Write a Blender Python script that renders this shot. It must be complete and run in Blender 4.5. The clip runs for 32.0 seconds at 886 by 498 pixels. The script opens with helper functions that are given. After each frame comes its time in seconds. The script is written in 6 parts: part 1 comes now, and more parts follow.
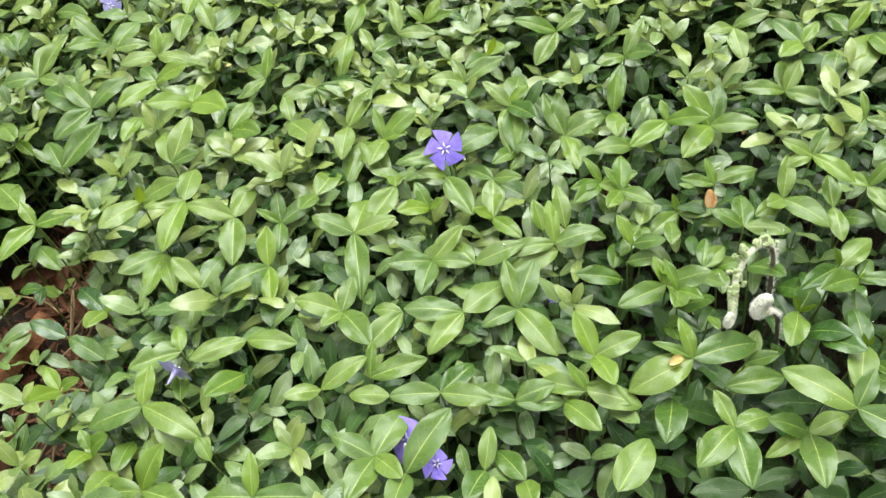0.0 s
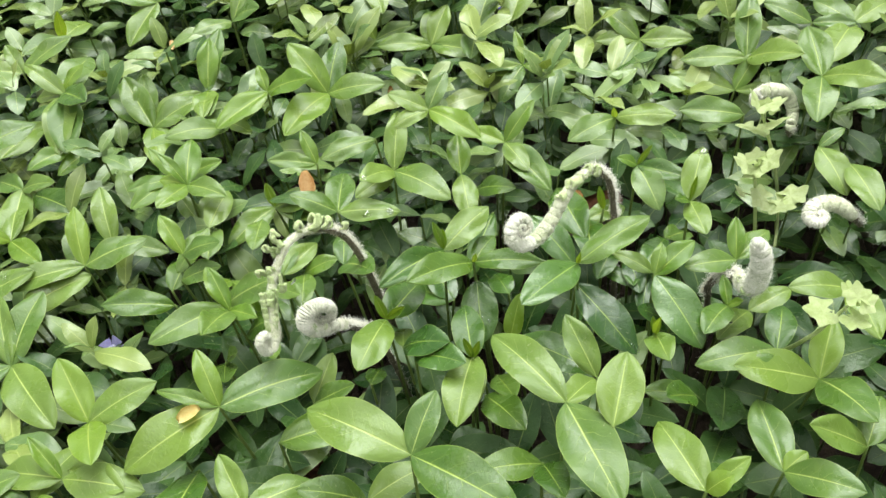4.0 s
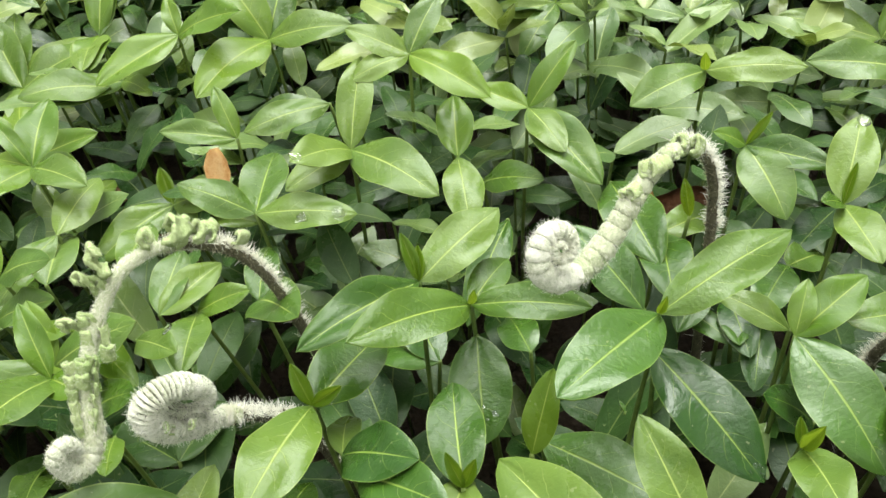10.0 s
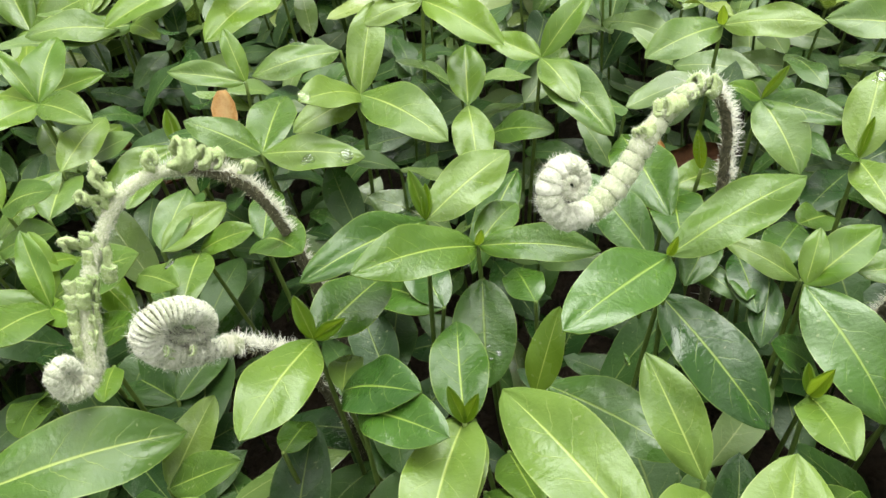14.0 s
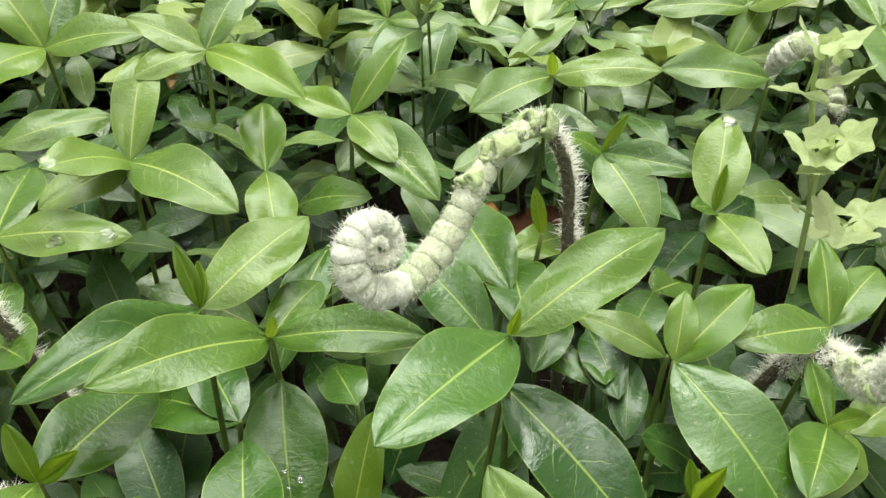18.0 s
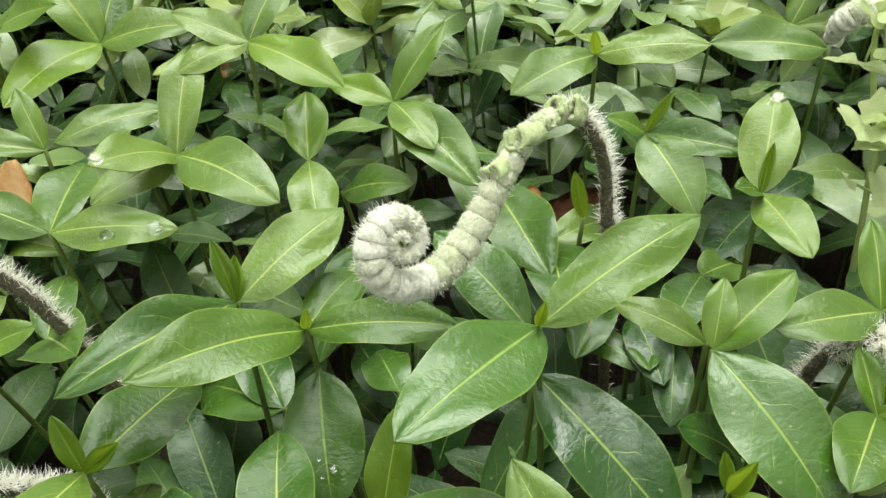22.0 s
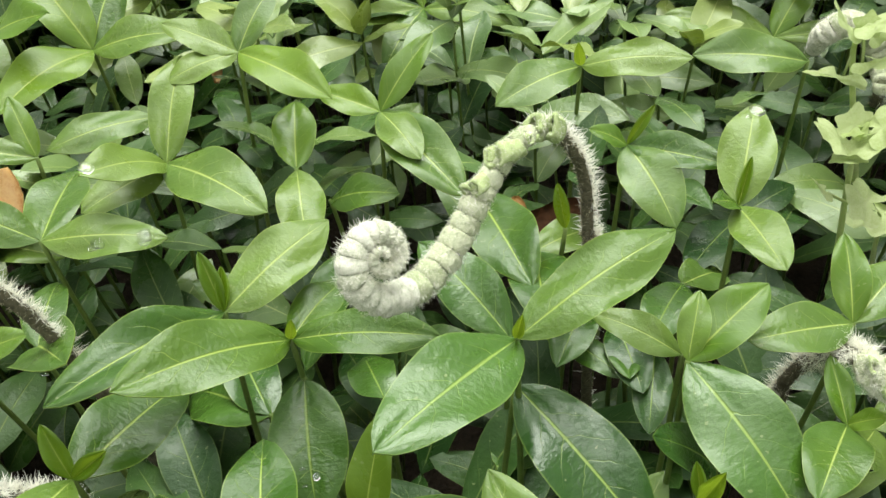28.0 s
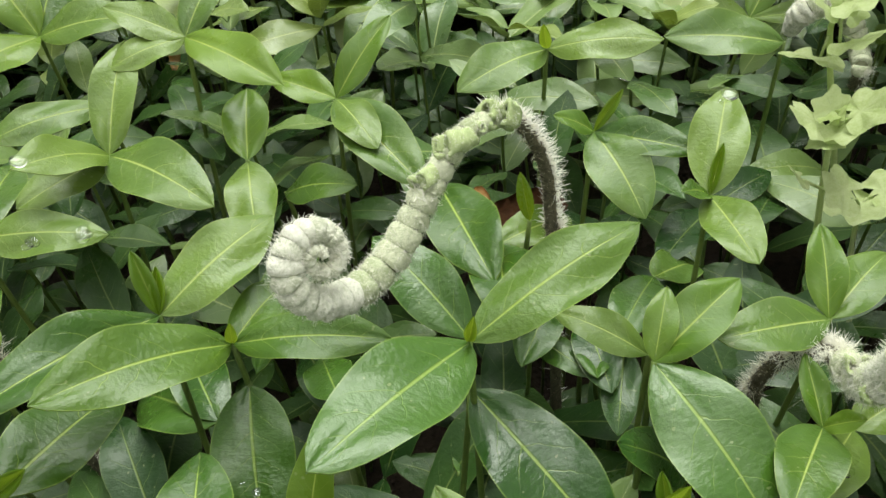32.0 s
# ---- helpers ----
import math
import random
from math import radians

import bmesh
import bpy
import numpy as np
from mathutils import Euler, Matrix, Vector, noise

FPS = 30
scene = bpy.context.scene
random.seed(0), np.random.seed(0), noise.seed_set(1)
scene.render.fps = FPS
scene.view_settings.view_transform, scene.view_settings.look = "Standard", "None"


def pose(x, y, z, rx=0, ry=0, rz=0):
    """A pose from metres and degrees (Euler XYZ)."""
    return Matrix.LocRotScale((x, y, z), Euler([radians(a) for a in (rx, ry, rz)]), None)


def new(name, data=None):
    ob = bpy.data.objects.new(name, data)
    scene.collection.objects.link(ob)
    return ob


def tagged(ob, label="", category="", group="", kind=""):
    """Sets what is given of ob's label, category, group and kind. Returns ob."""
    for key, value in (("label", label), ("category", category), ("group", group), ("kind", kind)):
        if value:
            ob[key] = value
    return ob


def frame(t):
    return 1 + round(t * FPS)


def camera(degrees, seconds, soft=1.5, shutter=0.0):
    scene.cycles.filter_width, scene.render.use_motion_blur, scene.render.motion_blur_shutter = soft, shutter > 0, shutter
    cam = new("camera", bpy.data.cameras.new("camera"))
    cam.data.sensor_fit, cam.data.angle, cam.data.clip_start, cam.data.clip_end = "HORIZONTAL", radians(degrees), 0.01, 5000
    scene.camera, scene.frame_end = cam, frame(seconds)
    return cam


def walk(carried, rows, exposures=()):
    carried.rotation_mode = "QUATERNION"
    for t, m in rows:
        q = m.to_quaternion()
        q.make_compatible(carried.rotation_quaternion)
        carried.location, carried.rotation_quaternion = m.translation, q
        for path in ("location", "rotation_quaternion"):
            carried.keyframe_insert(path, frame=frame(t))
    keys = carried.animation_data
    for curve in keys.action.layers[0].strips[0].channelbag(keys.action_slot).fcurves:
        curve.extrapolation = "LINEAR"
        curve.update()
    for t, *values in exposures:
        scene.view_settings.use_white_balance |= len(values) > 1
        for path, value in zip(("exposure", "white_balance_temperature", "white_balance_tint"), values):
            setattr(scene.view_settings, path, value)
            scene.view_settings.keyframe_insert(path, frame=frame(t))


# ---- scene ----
# Camera: seconds, eye in metres, then yaw to the left, pitch up and roll in degrees.
cam = camera(54.38, 32.0)
PATH = [
    (0, (0.05199, 0.07807, 0.56709), (7.71, -49.00, -10.13)),
    (0.5, (0.05598, 0.08007, 0.56449), (6.63, -48.88, -9.81)),
    (1, (0.06703, 0.08118, 0.55339), (4.69, -48.59, -8.95)),
    (1.5, (0.09014, 0.08702, 0.53557), (2.22, -48.61, -7.29)),
    (2, (0.12351, 0.09658, 0.51429), (-0.01, -48.34, -6.10)),
    (2.5, (0.15969, 0.10781, 0.49179), (-1.53, -47.55, -5.52)),
    (3, (0.19361, 0.11898, 0.46054), (-2.10, -46.69, -5.68)),
    (3.5, (0.22372, 0.14433, 0.42341), (-3.28, -46.72, -6.69)),
    (4, (0.23548, 0.15628, 0.40419), (-2.54, -46.47, -9.14)),
    (4.5, (0.24614, 0.17098, 0.39006), (-1.28, -46.51, -11.95)),
    (6.5, (0.25359, 0.27265, 0.27873), (-7.42, -45.58, -4.79)),
    (7, (0.25072, 0.29132, 0.28290), (-8.40, -47.29, -6.55)),
    (7.5, (0.25831, 0.29160, 0.29198), (-8.01, -48.70, -8.67)),
    (8, (0.25909, 0.28517, 0.28893), (-7.30, -48.31, -8.04)),
    (8.5, (0.26266, 0.27817, 0.29298), (-5.66, -47.26, -7.82)),
    (9, (0.24879, 0.27303, 0.29195), (-3.80, -45.89, -7.72)),
    (9.5, (0.24650, 0.27097, 0.29446), (-1.73, -45.44, -8.40)),
    (10, (0.25225, 0.27025, 0.29083), (-0.88, -45.93, -9.28)),
    (10.5, (0.25589, 0.26918, 0.28963), (-0.45, -46.29, -9.56)),
    (11, (0.25239, 0.26588, 0.28711), (-0.22, -46.32, -8.99)),
    (11.5, (0.24548, 0.26329, 0.28376), (-0.16, -46.36, -8.02)),
    (12, (0.24047, 0.26233, 0.28515), (-0.01, -46.32, -7.68)),
    (12.5, (0.24309, 0.26141, 0.28352), (-0.05, -46.52, -7.74)),
    (13, (0.24434, 0.26123, 0.28305), (-0.18, -46.63, -7.78)),
    (13.5, (0.24776, 0.26324, 0.28179), (-0.46, -46.84, -7.65)),
    (15.5, (0.25070, 0.26501, 0.27976), (-0.11, -46.59, -8.78)),
    (16, (0.25062, 0.26805, 0.27708), (-1.88, -46.30, -7.99)),
    (16.5, (0.24850, 0.27146, 0.27401), (-4.18, -45.93, -7.47)),
    (17, (0.25193, 0.28285, 0.26617), (-8.78, -44.61, -5.58)),
    (17.5, (0.25573, 0.28682, 0.25425), (-13.49, -42.57, -1.98)),
    (18, (0.26212, 0.29168, 0.24600), (-14.86, -41.10, -0.74)),
    (18.5, (0.26804, 0.29461, 0.24066), (-14.65, -40.98, -1.21)),
    (19, (0.27348, 0.29197, 0.24229), (-12.81, -41.53, -2.98)),
    (19.5, (0.27338, 0.29093, 0.25028), (-10.37, -41.90, -5.15)),
    (20, (0.27018, 0.29254, 0.25062), (-8.96, -41.78, -6.55)),
    (20.5, (0.26863, 0.29264, 0.24893), (-8.58, -42.41, -6.28)),
    (21, (0.26986, 0.29172, 0.24858), (-8.03, -42.57, -6.21)),
    (21.5, (0.27190, 0.29402, 0.24839), (-7.95, -42.72, -6.39)),
    (22, (0.27113, 0.29210, 0.24780), (-8.00, -42.59, -6.35)),
    (22.5, (0.26934, 0.29122, 0.24669), (-8.00, -42.71, -6.02)),
    (23, (0.27053, 0.29288, 0.24633), (-8.08, -42.67, -6.08)),
    (23.5, (0.27215, 0.29287, 0.24754), (-8.03, -42.84, -6.08)),
    (24, (0.27124, 0.29352, 0.24684), (-8.01, -42.90, -6.16)),
    (24.5, (0.27113, 0.29365, 0.24775), (-7.84, -43.05, -6.38)),
    (25, (0.27112, 0.29312, 0.24770), (-7.60, -43.07, -6.54)),
    (25.5, (0.27167, 0.29308, 0.25031), (-7.55, -43.21, -6.53)),
    (27.5, (0.27119, 0.28998, 0.25303), (-8.48, -42.88, -5.41)),
    (28, (0.27395, 0.29066, 0.25233), (-8.35, -42.79, -5.90)),
    (28.5, (0.27486, 0.29098, 0.25330), (-8.76, -43.13, -5.63)),
    (29, (0.27551, 0.29134, 0.25469), (-8.70, -43.39, -5.93)),
    (29.5, (0.27628, 0.29135, 0.25560), (-8.73, -43.52, -6.04)),
    (30, (0.27591, 0.29078, 0.25739), (-8.69, -43.48, -6.13)),
    (30.5, (0.27805, 0.29055, 0.25611), (-8.63, -43.54, -6.31)),
    (31, (0.27697, 0.29362, 0.24702), (-8.79, -43.83, -6.32)),
    (31.5, (0.27874, 0.29468, 0.24494), (-9.02, -43.84, -6.09)),
    (32, (0.28211, 0.29826, 0.24570), (-9.39, -43.77, -5.79)),
]


def aimed(eye, angles):
    yaw, pitch, roll = angles
    return pose(*eye, 90 + pitch, 0, yaw) @ pose(0, 0, 0, 0, 0, roll)


walk(cam, [(t, aimed(eye, angles)) for t, eye, angles in PATH], [(0.0, 1.30, 6400, 13), (2.0, 1.28, 6420, 12), (4.0, 1.30, 6480, 10), (7.0, 1.34, 6580, 8), (9.0, 1.28, 6650, 7), (13.0, 1.30, 6700, 6), (16.0, 1.26, 6700, 6), (19.0, 1.15, 6700, 6), (21.0, 1.10, 6700, 6), (25.0, 1.14, 6700, 6), (30.0, 1.15, 6700, 6), (31.0, 1.15, 6700, 6), (32.0, 0.88, 6700, 6)])

# Light: an even overcast sky with one very wide, weak sun.
world = bpy.data.worlds.new("overcast_sky")
scene.world = world
world.use_nodes = True
wn, wl = world.node_tree.nodes, world.node_tree.links
sky = wn.new("ShaderNodeTexSky")
sky.sky_type, sky.sun_disc = "NISHITA", False
sky.sun_elevation, sky.sun_rotation = radians(75), radians(200)
sky.dust_density, sky.ozone_density = 4.0, 1.0
grey = wn.new("ShaderNodeHueSaturation")
grey.inputs["Saturation"].default_value = 0.06
wl.new(sky.outputs["Color"], grey.inputs["Color"])
wl.new(grey.outputs["Color"], wn["Background"].inputs["Color"])
wn["Background"].inputs["Strength"].default_value = 0.085
sun = new("sun", bpy.data.lights.new("sun", "SUN"))
sun.data.energy, sun.data.angle, sun.data.color = 2.6, radians(46), (0.97, 1.0, 0.95)
sun.rotation_euler = (radians(-25), radians(12), 0)


# ---- materials ----
def nodes_of(name):
    mat = bpy.data.materials.new(name)
    mat.use_nodes = True
    return mat, mat.node_tree.nodes, mat.node_tree.links, mat.node_tree.nodes["Principled BSDF"]


def math_node(n, l, op, a, b=None, c=None):
    m = n.new("ShaderNodeMath")
    m.operation = op
    for i, v in enumerate((a, b, c)):
        if v is None:
            continue
        if isinstance(v, (int, float)):
            m.inputs[i].default_value = v
        else:
            l.new(v, m.inputs[i])
    return m.outputs[0]


def mix_node(n, l, fac, a, b, how="MIX"):
    m = n.new("ShaderNodeMix")
    m.data_type, m.blend_type = "RGBA", how
    for sock, v in ((m.inputs[0], fac), (m.inputs[6], a), (m.inputs[7], b)):
        if isinstance(v, (int, float)):
            sock.default_value = v
        elif isinstance(v, tuple):
            sock.default_value = (*v, 1)
        else:
            l.new(v, sock)
    return m.outputs[2]


def span(n, l, value, lo, hi, to_lo=0.0, to_hi=1.0):
    m = n.new("ShaderNodeMapRange")
    m.interpolation_type = "SMOOTHSTEP"
    for i, v in enumerate((value, lo, hi, to_lo, to_hi)):
        if isinstance(v, (int, float)):
            m.inputs[i].default_value = v
        else:
            l.new(v, m.inputs[i])
    return m.outputs[0]


def noise_tex(n, l, scale, detail=3.0, vector=None, rough=0.5):
    t = n.new("ShaderNodeTexNoise")
    t.inputs["Scale"].default_value, t.inputs["Detail"].default_value, t.inputs["Roughness"].default_value = scale, detail, rough
    if vector is not None:
        l.new(vector, t.inputs["Vector"])
    return t.outputs["Fac"]


def leaf_material(name, dark, light, vein, gloss, wrinkle, islands=False, shine=0.2, glow=0.0, wax=0.35):
    """A periwinkle blade: pale midrib, fine side veins, mottled green, waxy and wet."""
    mat, n, l, p = nodes_of(name)
    uv = n.new("ShaderNodeUVMap")
    sep = n.new("ShaderNodeSeparateXYZ")
    l.new(uv.outputs["UV"], sep.inputs[0])
    along = sep.outputs["X"]
    across = math_node(n, l, "ABSOLUTE", math_node(n, l, "MULTIPLY_ADD", sep.outputs["Y"], 2.0, -1.0))
    place = n.new("ShaderNodeNewGeometry").outputs["Position"]
    if islands:
        chance = n.new("ShaderNodeNewGeometry").outputs["Random Per Island"]
    else:
        chance = n.new("ShaderNodeObjectInfo").outputs["Random"]
    blotch = noise_tex(n, l, 120, 4, place)
    grain = noise_tex(n, l, 1400, 3, place)
    tone = math_node(n, l, "ADD", math_node(n, l, "MULTIPLY", blotch, 0.7), math_node(n, l, "MULTIPLY", chance, 0.75))
    tone = math_node(n, l, "ADD", tone, math_node(n, l, "MULTIPLY", grain, 0.2))
    base = mix_node(n, l, span(n, l, tone, 0.3, 1.25), dark, light)
    # side veins run forward from the midrib to the edge
    wobble = math_node(n, l, "MULTIPLY", noise_tex(n, l, 260, 2, place), 0.5)
    phase = math_node(n, l, "ADD", math_node(n, l, "MULTIPLY", along, 6.5), wobble)
    phase = math_node(n, l, "SUBTRACT", phase, math_node(n, l, "MULTIPLY", math_node(n, l, "POWER", across, 1.3), 1.5))
    gap = math_node(n, l, "ABSOLUTE", math_node(n, l, "SUBTRACT", math_node(n, l, "FRACT", phase), 0.5))
    side = math_node(n, l, "MULTIPLY", span(n, l, gap, 0.030, 0.006), span(n, l, across, 0.92, 0.30))
    side = math_node(n, l, "MULTIPLY", side, span(n, l, noise_tex(n, l, 150, 2, place), 0.34, 0.62, 0.25, 1.0))
    rib_w = math_node(n, l, "MULTIPLY_ADD", along, -0.028, 0.052)
    rib = math_node(n, l, "MULTIPLY", span(n, l, math_node(n, l, "DIVIDE", across, rib_w), 1.3, 0.35), span(n, l, along, 1.0, 0.8))
    edge = span(n, l, across, 0.95, 1.0)
    base = mix_node(n, l, math_node(n, l, "MULTIPLY", side, 0.58), base, vein)
    base = mix_node(n, l, math_node(n, l, "MULTIPLY", rib, 0.9), base, vein)
    # pale margin in the vein colour, strengthened as painted rim light
    base = mix_node(n, l, math_node(n, l, "MULTIPLY", edge, 0.5), base, vein)
    # a few small pale specks and brown nicks
    speck = span(n, l, noise_tex(n, l, 700, 1, place), 0.735, 0.76)
    base = mix_node(n, l, math_node(n, l, "MULTIPLY", speck, 0.28), base, (0.36, 0.38, 0.2))
    l.new(base, p.inputs["Base Color"])
    wet = span(n, l, noise_tex(n, l, 75, 3, place), 0.42, 0.66)
    l.new(math_node(n, l, "ADD", span(n, l, wet, 0, 1, gloss + 0.1, gloss - 0.1), math_node(n, l, "MULTIPLY", grain, 0.1)), p.inputs["Roughness"])
    p.inputs["Specular IOR Level"].default_value = wax
    p.inputs["Coat Weight"].default_value, p.inputs["Coat Roughness"].default_value = shine, 0.10
    crease = n.new("ShaderNodeTexVoronoi")
    crease.feature = "DISTANCE_TO_EDGE"
    crease.inputs["Scale"].default_value = 330
    l.new(place, crease.inputs["Vector"])
    high = math_node(n, l, "ADD", math_node(n, l, "MULTIPLY", span(n, l, crease.outputs["Distance"], 0.0, 0.25), 0.12), noise_tex(n, l, 330, 3, place))
    high = math_node(n, l, "SUBTRACT", high, math_node(n, l, "MULTIPLY", side, 0.55))
    high = math_node(n, l, "SUBTRACT", high, math_node(n, l, "MULTIPLY", rib, 0.9))
    stretch = n.new("ShaderNodeVectorMath")
    stretch.operation = "MULTIPLY"
    l.new(uv.outputs["UV"], stretch.inputs[0])
    stretch.inputs[1].default_value = (30, 8, 1)
    shift = n.new("ShaderNodeVectorMath")
    l.new(stretch.outputs[0], shift.inputs[0])
    jump = n.new("ShaderNodeCombineXYZ")
    l.new(math_node(n, l, "MULTIPLY", chance, 90.0), jump.inputs[0])
    l.new(jump.outputs[0], shift.inputs[1])
    high = math_node(n, l, "ADD", high, math_node(n, l, "MULTIPLY", noise_tex(n, l, 1.0, 4, shift.outputs[0], 0.6), 1.1))
    bump = n.new("ShaderNodeBump")
    bump.inputs["Strength"].default_value, bump.inputs["Distance"].default_value = wrinkle, 0.0007
    l.new(high, bump.inputs["Height"])
    l.new(bump.outputs[0], p.inputs["Normal"])
    if glow:
        # thin young tissue lets light through
        thin, both = n.new("ShaderNodeBsdfTranslucent"), n.new("ShaderNodeMixShader")
        l.new(mix_node(n, l, 0.5, base, (0.45, 0.60, 0.04)), thin.inputs["Color"])
        both.inputs[0].default_value = glow
        l.new(p.outputs[0], both.inputs[1])
        l.new(thin.outputs[0], both.inputs[2])
        l.new(both.outputs[0], n["Material Output"].inputs["Surface"])
    return mat


def mottled(name, dark, light, scale, rough=0.7, bump_m=0.0, detail=4.0, spec=0.3):
    mat, n, l, p = nodes_of(name)
    place = n.new("ShaderNodeNewGeometry").outputs["Position"]
    chance = n.new("ShaderNodeObjectInfo").outputs["Random"]
    a, b = noise_tex(n, l, scale, detail, place, 0.6), noise_tex(n, l, scale * 7, 3, place)
    tone = math_node(n, l, "ADD", math_node(n, l, "MULTIPLY", a, 0.75), math_node(n, l, "MULTIPLY", b, 0.35))
    tone = math_node(n, l, "ADD", tone, math_node(n, l, "MULTIPLY", chance, 0.2))
    l.new(mix_node(n, l, span(n, l, tone, 0.35, 0.85), dark, light), p.inputs["Base Color"])
    p.inputs["Roughness"].default_value, p.inputs["Specular IOR Level"].default_value = rough, spec
    if bump_m:
        bump = n.new("ShaderNodeBump")
        bump.inputs["Strength"].default_value, bump.inputs["Distance"].default_value = 0.7, bump_m
        l.new(math_node(n, l, "ADD", a, math_node(n, l, "MULTIPLY", b, 0.5)), bump.inputs["Height"])
        l.new(bump.outputs[0], p.inputs["Normal"])
    return mat


def hair_material(name, dark, light):
    """Thin pale scales that let half of the light through."""
    mat = mottled(name, dark, light, 300, 0.6)
    n, l = mat.node_tree.nodes, mat.node_tree.links
    p = n["Principled BSDF"]
    thin, both = n.new("ShaderNodeBsdfTranslucent"), n.new("ShaderNodeMixShader")
    l.new(p.inputs["Base Color"].links[0].from_socket, thin.inputs["Color"])
    both.inputs[0].default_value = 0.5
    l.new(p.outputs[0], both.inputs[1])
    l.new(thin.outputs[0], both.inputs[2])
    l.new(both.outputs[0], n["Material Output"].inputs["Surface"])
    return mat


LEAF = {
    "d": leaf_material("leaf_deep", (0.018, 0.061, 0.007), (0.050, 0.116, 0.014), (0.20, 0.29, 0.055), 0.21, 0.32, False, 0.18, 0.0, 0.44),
    "g": leaf_material("leaf_rich", (0.031, 0.083, 0.008), (0.077, 0.144, 0.016), (0.26, 0.35, 0.065), 0.23, 0.34, False, 0.08, 0.08, 0.36),
    "m": leaf_material("leaf_green", (0.058, 0.122, 0.018), (0.126, 0.200, 0.030), (0.31, 0.39, 0.095), 0.26, 0.26, False, 0.06, 0.12, 0.38),
    "y": leaf_material("leaf_young", (0.074, 0.153, 0.015), (0.145, 0.236, 0.026), (0.33, 0.41, 0.08), 0.27, 0.18, False, 0.05, 0.22, 0.38),
    "b": leaf_material("leaf_bud", (0.061, 0.126, 0.005), (0.104, 0.184, 0.008), (0.26, 0.32, 0.05), 0.33, 0.2, False, 0.04, 0.42),
}
UNDER = {
    # old leaves' deep green, darkened further for the shade beneath the sprigs
    "d": leaf_material("mat_leaf_deep_shaded", (0.013, 0.042, 0.008), (0.042, 0.092, 0.018), (0.127, 0.180, 0.046), 0.28, 0.30, True, 0.02, 0.0, 0.28),
    "m": leaf_material("mat_leaf_green", (0.057, 0.117, 0.029), (0.130, 0.201, 0.052), (0.276, 0.340, 0.11), 0.25, 0.22, True, 0.06, 0.06, 0.52),
    "y": leaf_material("mat_leaf_young", (0.115, 0.178, 0.036), (0.200, 0.265, 0.060), (0.339, 0.400, 0.12), 0.28, 0.18, True, 0.10, 0.12, 0.55),
}
STEM = mottled("stem_green", (0.075, 0.13, 0.025), (0.15, 0.21, 0.05), 250, 0.5)
SOIL = mottled("soil", (0.008, 0.006, 0.004), (0.036, 0.025, 0.016), 60, 0.95, 0.006)
LITTER = mottled("dead_leaf_brown", (0.065, 0.030, 0.015), (0.24, 0.105, 0.050), 90, 0.75, 0.001)
BARK = mottled("bark_orange", (0.14, 0.055, 0.022), (0.56, 0.26, 0.12), 110, 0.85, 0.004)
STRAW = mottled("dry_straw", (0.18, 0.13, 0.06), (0.40, 0.30, 0.15), 180, 0.7)
ORANGE = mottled("fallen_petal_orange", (0.62, 0.28, 0.07), (0.94, 0.70, 0.38), 200, 0.45)
YELLOW = mottled("fallen_petal_yellow", (0.70, 0.55, 0.18), (0.88, 0.78, 0.40), 300, 0.6)
PETAL = mottled("petal_violet", (0.150, 0.110, 0.50), (0.29, 0.22, 0.72), 260, 0.55)
PALEPETAL = mottled("petal_pale_violet", (0.30, 0.28, 0.56), (0.50, 0.48, 0.80), 260, 0.6)
STAR = mottled("flower_white", (0.60, 0.55, 0.78), (0.80, 0.78, 0.86), 800, 0.6)
STIPE = mottled("stipe_brown", (0.055, 0.050, 0.028), (0.22, 0.20, 0.13), 900, 0.75, 0.0010)
GAP = mottled("fern_spine_dark", (0.045, 0.055, 0.025), (0.14, 0.15, 0.08), 500, 0.8)
FELT = mottled("fern_felt", (0.34, 0.41, 0.20), (0.76, 0.79, 0.58), 1300, 0.9, 0.0012)
PALEFELT = mottled("fern_felt_pale", (0.46, 0.50, 0.33), (0.88, 0.88, 0.76), 1300, 0.9, 0.0012)
SILVER = hair_material("scale_silver", (0.86, 0.84, 0.73), (0.96, 0.95, 0.88))
WEED = hair_material("weed_pale_green", (0.39, 0.49, 0.17), (0.58, 0.66, 0.35))
DOWN = hair_material("down_green", (0.50, 0.57, 0.33), (0.84, 0.86, 0.68))
TAWNY = hair_material("scale_tawny", (0.50, 0.42, 0.28), (0.82, 0.75, 0.58))
DARKSCALE = mottled("scale_dark", (0.020, 0.018, 0.014), (0.10, 0.085, 0.06), 300, 0.6)
CURL = mottled("fern_curl_green", (0.25, 0.36, 0.12), (0.54, 0.63, 0.32), 1100, 0.9, 0.0010)
WATER, _n, _l, _p = nodes_of("water")
_p.inputs["Roughness"].default_value, _p.inputs["Transmission Weight"].default_value, _p.inputs["IOR"].default_value = 0.02, 1.0, 1.33


# ---- builders ----
def part(name, bm, material, parent=None, label=""):
    """Links a bmesh or a mesh as one object under a thing."""
    mesh = bm
    if isinstance(bm, bmesh.types.BMesh):
        mesh = bpy.data.meshes.new(name)
        bmesh.ops.recalc_face_normals(bm, faces=bm.faces[:])
        bm.to_mesh(mesh)
        bm.free()
        mesh.polygons.foreach_set("use_smooth", [True] * len(mesh.polygons))
    if material and not mesh.materials:
        mesh.materials.append(material)
    ob = new(name, mesh)
    if parent:
        ob.parent = parent
    return tagged(ob, label)


def thing(name, at, label, category, group="", kind=""):
    ob = new(name)
    ob.location = at
    ob.empty_display_size = 0.01
    return tagged(ob, label, category, group, kind)


